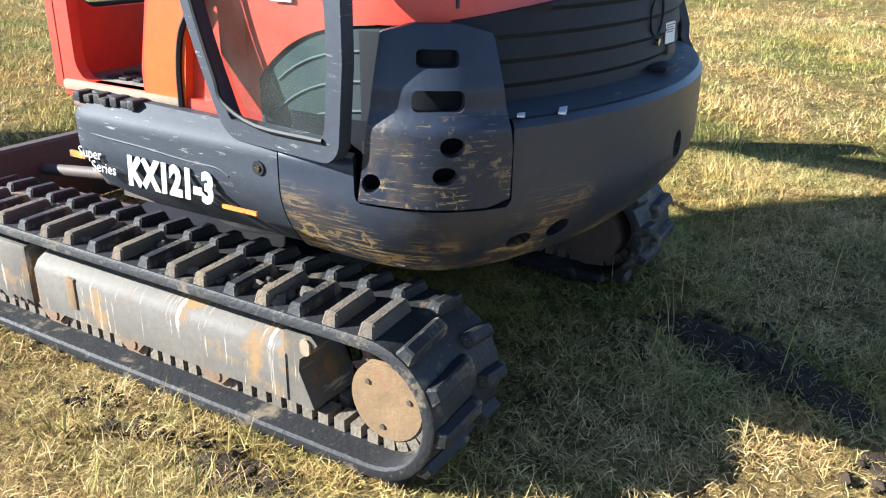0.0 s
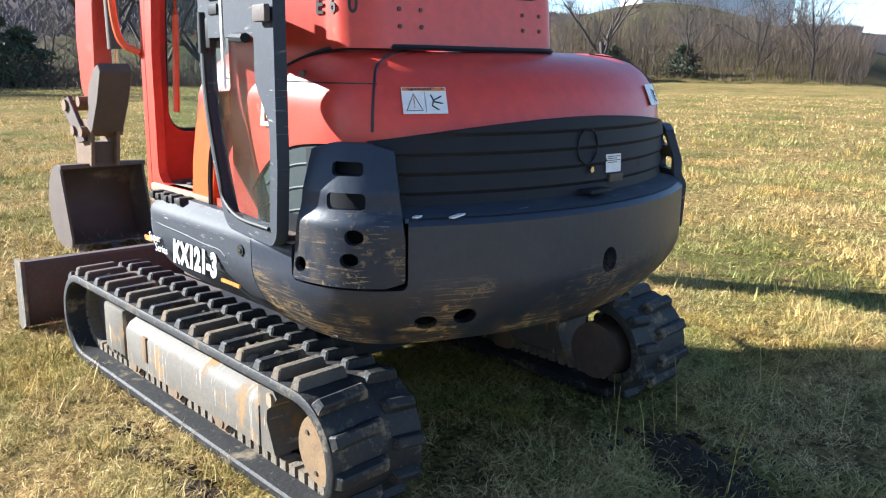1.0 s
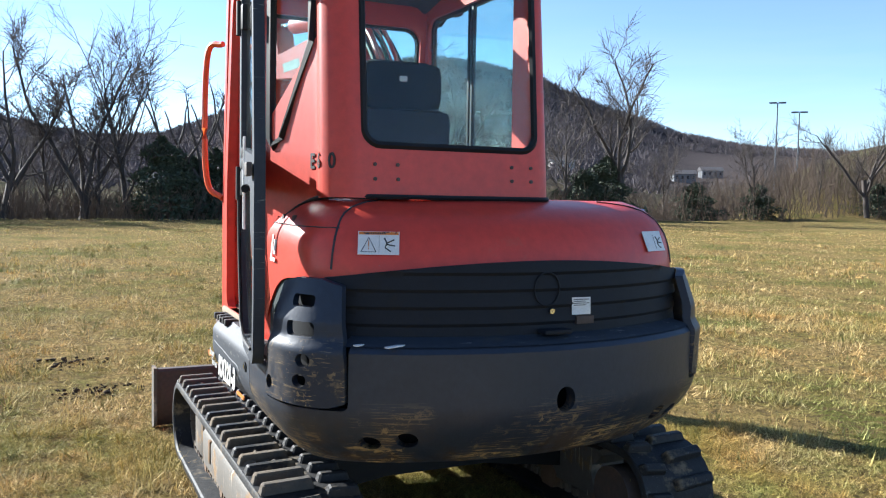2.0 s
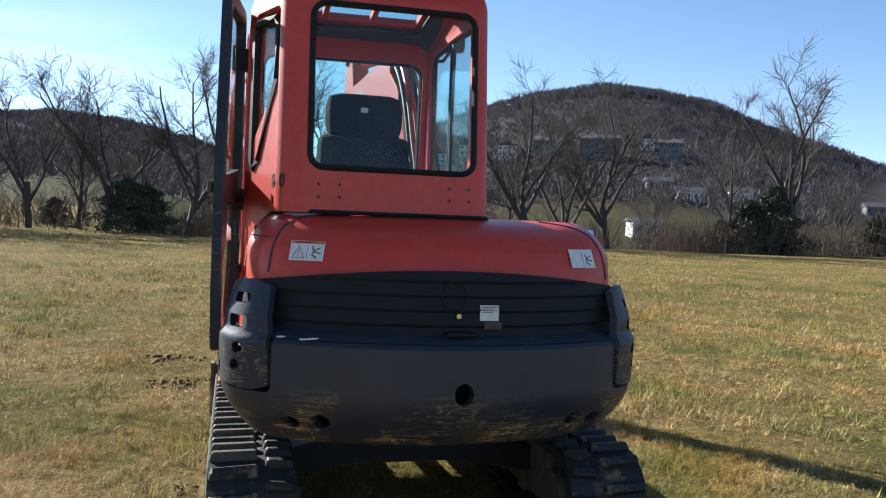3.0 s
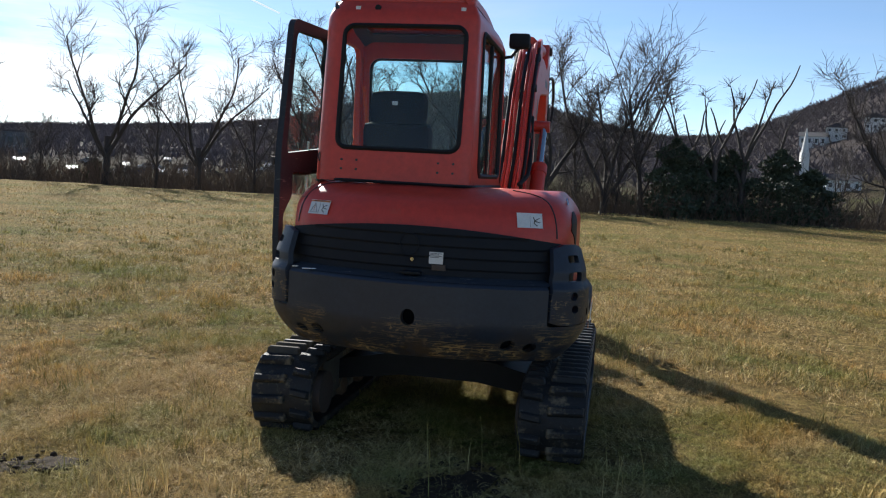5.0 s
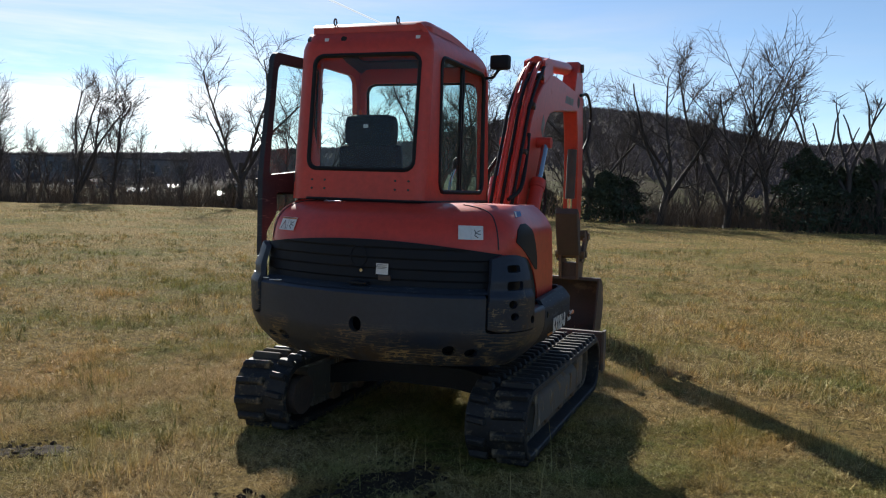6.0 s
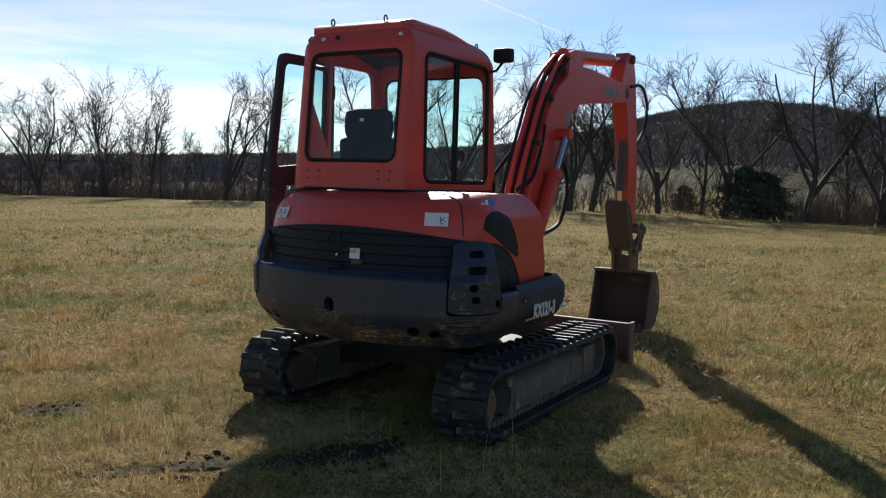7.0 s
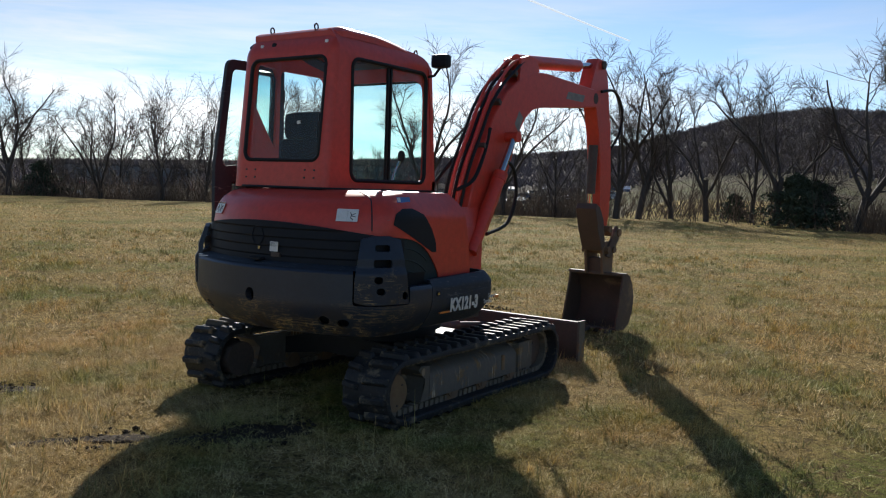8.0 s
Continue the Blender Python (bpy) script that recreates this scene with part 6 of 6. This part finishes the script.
TALL = []
for k_ in KINDS:
    TALL.append(float(np.percentile([v.co.z for c_ in k_.children for v in c_.data.vertices], 98)))
ROW = [(-64.8, 2, 7, 8.2), (-61.9, 3, 0, 5.4), (-59.1, 2, 8, 6.4), (-55.0, 2, 1, 7.3), (-52.2, 3, 2, 7.3), (-47.1, 2, 8, 7.4), (-44.8, 3, 2, 7.8), (-40.0, 3, 5, 3.8), (-36.1, 2, 6, 9.0), (-32.8, 2, 2, 6.0),
       (-29.9, 2, 6, 7.8), (-25.9, 3, 5, 6.0), (-23.0, 3, 2, 6.4), (-21.3, 2, 6, 8.4), (-19.6, 2, 7, 8.6), (-17.2, 3, 8, 6.4), (-14.6, 2, 6, 7.0), (-11.5, 3, 2, 7.2), (-9.8, 2, 6, 7.7), (-7.4, 3, 5, 5.6), (-4.4, 2, 7, 8.3),
       (-1.6, 3, 2, 6.4), (.4, 2, 8, 8.8), (1.4, 2, 2, 6.0), (3.5, 2, 1, 9.1), (6.2, 3, 9, 6.5), (8.6, 2, 9, 6.6), (10.4, 2, 9, 7.2), (12.2, 3, 4, 7.0), (16.2, 4, 3, 5.4), (19.0, 3, 2, 6.0), (20.9, 2, 7, 9.2), (23.2, 2, 8, 7.6), (26.5, 2, 7, 9.4),
       (29.6, 5, 5, 5.0), (34.6, 2, 0, 8.3), (38.2, 2, 7, 11.4), (41.5, 4, 5, 5.5), (47.3, 3, 5, 6.2), (54.0, 2, 6, 9.6), (59.4, 3, 0, 8.6), (63.5, 3, 3, 8.0), (67.0, 3, 0, 8.4)]
rnd = random.Random(9)
az = -66.0
while az < -24:
    ROW.append((az, rnd.uniform(3, 13), rnd.choice((2, 2, 8, 5, 2, 0)), rnd.uniform(4.0, 6.8) * (1 if az < -42 else .62)))
    az += rnd.uniform(.8, 1.6)
az = -26.0
while az < 68:
    ROW.append((az, rnd.uniform(7, 18), rnd.choice((2, 1, 5, 0, 3)), rnd.uniform(3.4, 5.2)))
    az += rnd.uniform(2.0, 4.0)
used = set()
for az, back_, kind, tall in ROW:
    x, y, z = at_az(az, edge_of_field(az) + back_)
    m = Matrix.Translation((x, y, z)) @ Matrix.Rotation(rnd.uniform(0, 6.28), 4, "Z")
    if kind not in used:
        used.add(kind)
        ob = KINDS[kind]
        ob.matrix_basis = m
    else:
        ob = copy_thing(KINDS[kind], m)
    size = tall / TALL[kind]
    ob.scale = (size * 1.1, size * 1.1, size)


def cedar(seed, tall, wide, label):
    """A dark evergreen: a trunk and a crown of many small tufts with gaps."""
    rnd_ = random.Random(seed)
    t = thing("cedar_tree", label, "tree", group="evergreens along the field edge")
    ob = new("trunk", sticks("trunk", [(Vector((0, 0, -.3)), Vector((0, 0, tall * .8)), tall * .02, tall * .006)], BARK, 6))
    ob.parent = t
    co, fa = [], []
    for _ in range(2600):
        f = rnd_.random() ** .8
        rr = wide * (1 - f) ** .6 * (.55 + .55 * rnd_.random()) * (1 + .35 * math.sin(f * 21 + seed))
        a = rnd_.random() * 6.2832
        rr *= 1 + .3 * math.sin(a * 3 + seed + f * 5)
        p = Vector((rr * math.cos(a), rr * math.sin(a), .15 + f * tall))
        for _k in range(2):
            d = Vector((rnd_.uniform(-1, 1), rnd_.uniform(-1, 1), rnd_.uniform(-.6, .8))).normalized() * rnd_.uniform(.12, .34)
            e = Vector((rnd_.uniform(-1, 1), rnd_.uniform(-1, 1), rnd_.uniform(-1, 1))).normalized() * .09
            k = len(co)
            co += [tuple(p - e), tuple(p + e), tuple(p + d)]
            fa.append((k, k + 1, k + 2))
    me = bpy.data.meshes.new("crown")
    me.from_pydata(co, [], fa)
    me.materials.append(CEDAR)
    ob = new("crown", me)
    ob.parent = t
    return t


CEDARS = [cedar(3, 4.6, 2.0, "dark green cedar with a ragged outline"), cedar(8, 3.4, 2.0, "broad dark cedar, low and bushy")]
first = set()
for az, back_, kind, size in ((5.6, 2, 0, .85), (7.6, 3, 1, .95), (9.4, 3, 0, .8), (12.8, 2, 0, .8), (14.8, 3, 1, .85), (36.0, 3, 1, .95), (37.6, 3, 0, .9), (34.2, 5, 1, .7), (43.5, 4, 1, .8),
                              (47.5, 3, 1, .7), (54.5, 3, 1, .7), (59.0, 3, 1, .75), (-8.4, 2, 1, .72), (-7.0, 3, 1, .66), (-12.9, 5, 1, .4), (-62.8, 3, 1, .7), (-36.5, 6, 1, .55), (1.0, 8, 1, .6), (22.8, 6, 1, .6)):
    x, y, z = at_az(az, edge_of_field(az) + back_, .1)
    m = Matrix.Translation((x, y, z)) @ Matrix.Rotation(az, 4, "Z")
    if kind not in first:
        first.add(kind)
        ob = CEDARS[kind]
        ob.matrix_basis = m
    else:
        ob = copy_thing(CEDARS[kind], m)
    ob.scale = (size, size, size)

# brush under the trees, and woods on the hills
segs = []
for _ in range(22000):
    az = rnd.uniform(-68, 70)
    if (-23 < az < -5 or 26.4 < az < 29.2) and rnd.random() < .8:
        continue
    thick = 2.1 if az > 42 else 1.4 if az > 26 else 1.15
    x, y, z = at_az(az, edge_of_field(az) + rnd.uniform(.8, 14 if az < 42 else 27))
    h = rnd.uniform(.35, 1.7) * thick
    a = Vector((x, y, z - .05))
    b = a + Vector((rnd.uniform(-.6, .6) * h, rnd.uniform(-.4, .4) * h, h))
    segs.append((a, b, .022, .006))
    segs.append((a + (b - a) * .5, b + Vector((rnd.uniform(-.5, .5), rnd.uniform(-.4, .4), rnd.uniform(-.1, .3))), .014, .005))
tagged(new("brush", sticks("brush", segs, BRUSH, 3)), "tangled brown winter brush under the trees", "brush", kind="stuff")

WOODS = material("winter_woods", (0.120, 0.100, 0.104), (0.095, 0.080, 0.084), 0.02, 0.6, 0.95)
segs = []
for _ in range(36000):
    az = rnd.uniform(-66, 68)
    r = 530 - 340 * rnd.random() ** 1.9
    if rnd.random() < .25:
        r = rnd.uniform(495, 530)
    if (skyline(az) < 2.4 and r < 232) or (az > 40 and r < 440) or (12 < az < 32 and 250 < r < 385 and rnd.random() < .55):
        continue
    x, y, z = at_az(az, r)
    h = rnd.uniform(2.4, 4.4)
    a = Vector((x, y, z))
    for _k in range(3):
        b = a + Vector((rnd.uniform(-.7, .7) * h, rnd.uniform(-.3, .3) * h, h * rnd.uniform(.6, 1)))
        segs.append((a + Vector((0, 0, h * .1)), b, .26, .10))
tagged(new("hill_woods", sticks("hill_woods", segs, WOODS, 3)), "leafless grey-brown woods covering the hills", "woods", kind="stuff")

# ---- buildings beyond the field ----
SIDING = material("white_siding", (0.72, 0.71, 0.68), (0.60, 0.59, 0.56), 0.4, 0.4, 0.7)
GREYWALL = material("grey_wall", (0.16, 0.17, 0.19), (0.11, 0.12, 0.13), 0.3, 0.4, 0.8)
ROOFING = material("dark_roofing", (0.085, 0.08, 0.085), (0.06, 0.055, 0.06), 0.5, 0.4, 0.9)
WINDOWD = material("dark_window", (0.03, 0.035, 0.045), None, 1.0, 0.3, 0.25)


def house(name, label, az, r, w, d, h, roof_h, wall, floors=1, bays=4, turn=0.0, category="house", group=""):
    x, y, z = at_az(az, r)
    t = thing(name, label, category, group=group)
    t.matrix_basis = Matrix.Translation((x, y, z)) @ Matrix.Rotation(radians(-az + turn), 4, "Z")
    b = box(bmesh.new(), -w / 2, w / 2, -d / 2, d / 2, -2.5, h, 0)
    wl_ = part("wall", b, wall, t, "", 0)
    if roof_h:
        part("roof", prism(bmesh.new(), [(-w / 2 - .4, h), (w / 2 + .4, h), (0, h + roof_h)] if d > w else [(-d / 2 - .4, h), (d / 2 + .4, h), (0, h + roof_h)], "y" if d > w else "x",
                           -max(w, d) / 2 - .4, max(w, d) / 2 + .4), ROOFING, t, "dark pitched roof", 0)
    else:
        part("roof", box(bmesh.new(), -w / 2 - .3, w / 2 + .3, -d / 2 - .3, d / 2 + .3, h, h + .5), ROOFING, t, "flat roof edge", 0)
    for f in range(floors):
        for k in range(bays):
            cx, cz = -w / 2 + w * (k + .5) / bays, h * (f + .55) / floors
            part("window", box(bmesh.new(), cx - w / bays * .18, cx + w / bays * .18, -d / 2 - .06, -d / 2 + .05, cz - h / floors * .2, cz + h / floors * .22), WINDOWD, wl_, "", 0)
    return t


house("warehouse", "large white flat-roofed building on the rise", 56.6, 205, 16, 14, 9.0, 0, SIDING, 0, 0, 25, "building")
house("warehouse_wing", "long white lower building beside the warehouse", 60.6, 212, 26, 12, 9.0, 0, SIDING, 0, 0, 25, "building")
house("shed", "small white shed below the hill", 27.8, 128, 4.2, 3.4, 2.4, .6, SIDING, 1, 2, 20)
church = house("church", "grey church with a pointed white steeple among the trees", 11.4, 190, 7, 14, 3.0, 2.6, GREYWALL, 1, 3, 15, "church")
part("steeple", box(bmesh.new(), -.8, .8, -7.9, -6.3, 0, 7.6, .05), SIDING, church, "white steeple tower", 0)
part("spire", cyl(bmesh.new(), (0, -7.1, 7.6), (0, -7.1, 12.6), .85, 8, .05), SIDING, church, "pointed white spire", 0)
for az, r, w, h, wall, fl, by in ((21.4, 303, 14, 6.2, GREYWALL, 3, 8), (24.4, 300, 14, 6.4, GREYWALL, 3, 8), (29.0, 305, 8, 6.2, GREYWALL, 3, 6), (18.2, 315, 7, 4.6, SIDING, 2, 4), (15.5, 338, 7, 4.4, SIDING, 2, 3), (13.4, 335, 7, 4.2, SIDING, 2, 3), (12.1, 330, 9, 3.6, SIDING, 1, 4)):
    house("apartment_block" if by > 5 else "hill_house", "grey apartment block with rows of windows on the hill" if by > 5 else "pale house on the hillside", az, r, w, 8, h, 1.7, wall, fl, by, 0, "building", "buildings on the hill")
house("hill_house", "white gabled house high on the hill", 27.5, 330, 5, 8, 3.4, 2.4, SIDING, 2, 3, 0, "house", "buildings on the hill")
for az, r in ((6.4, 210), (8.2, 230), (14.2, 180), (28.4, 230), (30.5, 215), (33.5, 240), (41.5, 260), (43.2, 280)):
    house("town_house", "small pale house with a dark roof in the valley", az, r, 6.5, 5, 2.2, 1.3, SIDING if (int(r) // 10) % 3 == 0 else GREYWALL, 1, 4, 15, "house", "houses in the valley")
house("store", "long low dark building behind the parked cars", -43.0, 260, 46, 16, 6, 0, GREYWALL, 1, 12, 0, "building")
house("store", "long low dark building behind the parked cars", -56.0, 250, 40, 16, 5, 0, GREYWALL, 1, 10, 0, "building")

# lamp posts
for az, r, top in ((47.6, 118, 14.4), (48.9, 121, 13.4)):
    x, y, z = at_az(az, r)
    t = thing("street_lamp", "tall grey parking-lot lamp post", "street lamp", group="lamp posts")
    t.matrix_basis = Matrix.Translation((x, y, z)) @ Matrix.Rotation(radians(-az), 4, "Z")
    part("pole", cyl(bmesh.new(), (0, 0, -.5), (0, 0, top - z), .13, 10, .08), GREYWALL, t)
    for sg in (-1, 1):
        part("lamp_head", box(bmesh.new(), min(sg * .1, sg * 1.05), max(sg * .1, sg * 1.05), -.2, .2, top - z - .12, top - z + .08, .03), GREYWALL, t)

# parked cars
PAINTS = [material("car_paint_" + n_, c, None, 1.0, .3, .25, coat=.6) for n_, c in (("white", (.7, .7, .7)), ("silver", (.35, .36, .38)), ("black", (.02, .02, .022)), ("red", (.25, .03, .03)), ("blue", (.04, .07, .16)))]


def car(paint, label):
    t = thing("parked_car", label, "car", group="cars in the parking lot")
    body = prism(bmesh.new(), [(-2.2, .35), (-2.2, .80), (-1.9, .92), (-1.25, .98), (-.55, 1.42), (.75, 1.44), (1.45, 1.0), (2.1, .92), (2.2, .75), (2.2, .35)], "y", -.85, .85)
    bmesh.ops.bevel(body, geom=[e for e in body.edges if len(e.link_faces) == 2 and e.calc_face_angle() > .9], offset=.06, segments=2, affect="EDGES")
    part("body", body, paint, t)
    for sg in (-1, 1):
        part("side_window", prism(bmesh.new(), [(-1.0, .98), (-.5, 1.36), (.7, 1.37), (1.2, 1.0)], "y", *sorted((sg * .852, sg * .83))), WINDOWD, t, "", 0)
        for x in (-1.35, 1.35):
            part("wheel", cyl(bmesh.new(), (x, sg * .70, .32), (x, sg * .88, .32), .32, 18), HOSE, t)
    return t


CARS = [car(p, l_) for p, l_ in zip(PAINTS, ("white sedan in the parking lot", "silver sedan in the parking lot", "black sedan in the parking lot", "dark red sedan in the parking lot", "dark blue sedan in the parking lot"))]
placed = set()
for k in range(46):
    az, r = rnd.uniform(-62, -22), rnd.choice((150, 162, 178, 196, 215))
    x, y, z = at_az(az, r)
    kind = rnd.choice((0, 1, 2, 2, 3, 4, 1))
    m = Matrix.Translation((x, y, z + .25)) @ Matrix.Rotation(radians(-az + rnd.choice((0, 90, 90, 180))), 4, "Z")
    if kind not in placed:
        placed.add(kind)
        CARS[kind].matrix_basis = m
    else:
        copy_thing(CARS[kind], m)
for kind, c in enumerate(CARS):
    if kind not in placed:
        c.matrix_basis = Matrix.Translation(at_az(-30 - kind, 170))

# contrail high over the hills
vap = bpy.data.materials.new("glowing_contrail_vapour")
vap.use_nodes = True
vp = vap.node_tree.nodes["Principled BSDF"]
vp.inputs["Base Color"].default_value = (0.9, 0.9, 0.9, 1)
# emission stands in for sunlight on the vapour
vp.inputs["Emission Color"].default_value = (0.9, 0.95, 1.0, 1)
vp.inputs["Emission Strength"].default_value = 0.35
bm = bmesh.new()
ends = []
for k in range(9):
    az, el = -31.5 + 8.7 * k / 8, 13.15 - 3.3 * k / 8
    ends.append((3600 * math.sin(radians(az)) * math.cos(radians(el)), 3600 * math.cos(radians(az)) * math.cos(radians(el)), 3600 * math.sin(radians(el))))
tube(bm, ends, 5.5, 8, .5)
tagged(new("contrail_backdrop", finish("contrail_backdrop", bm, vap)), "thin white contrail in the blue sky", "contrail", kind="structure")
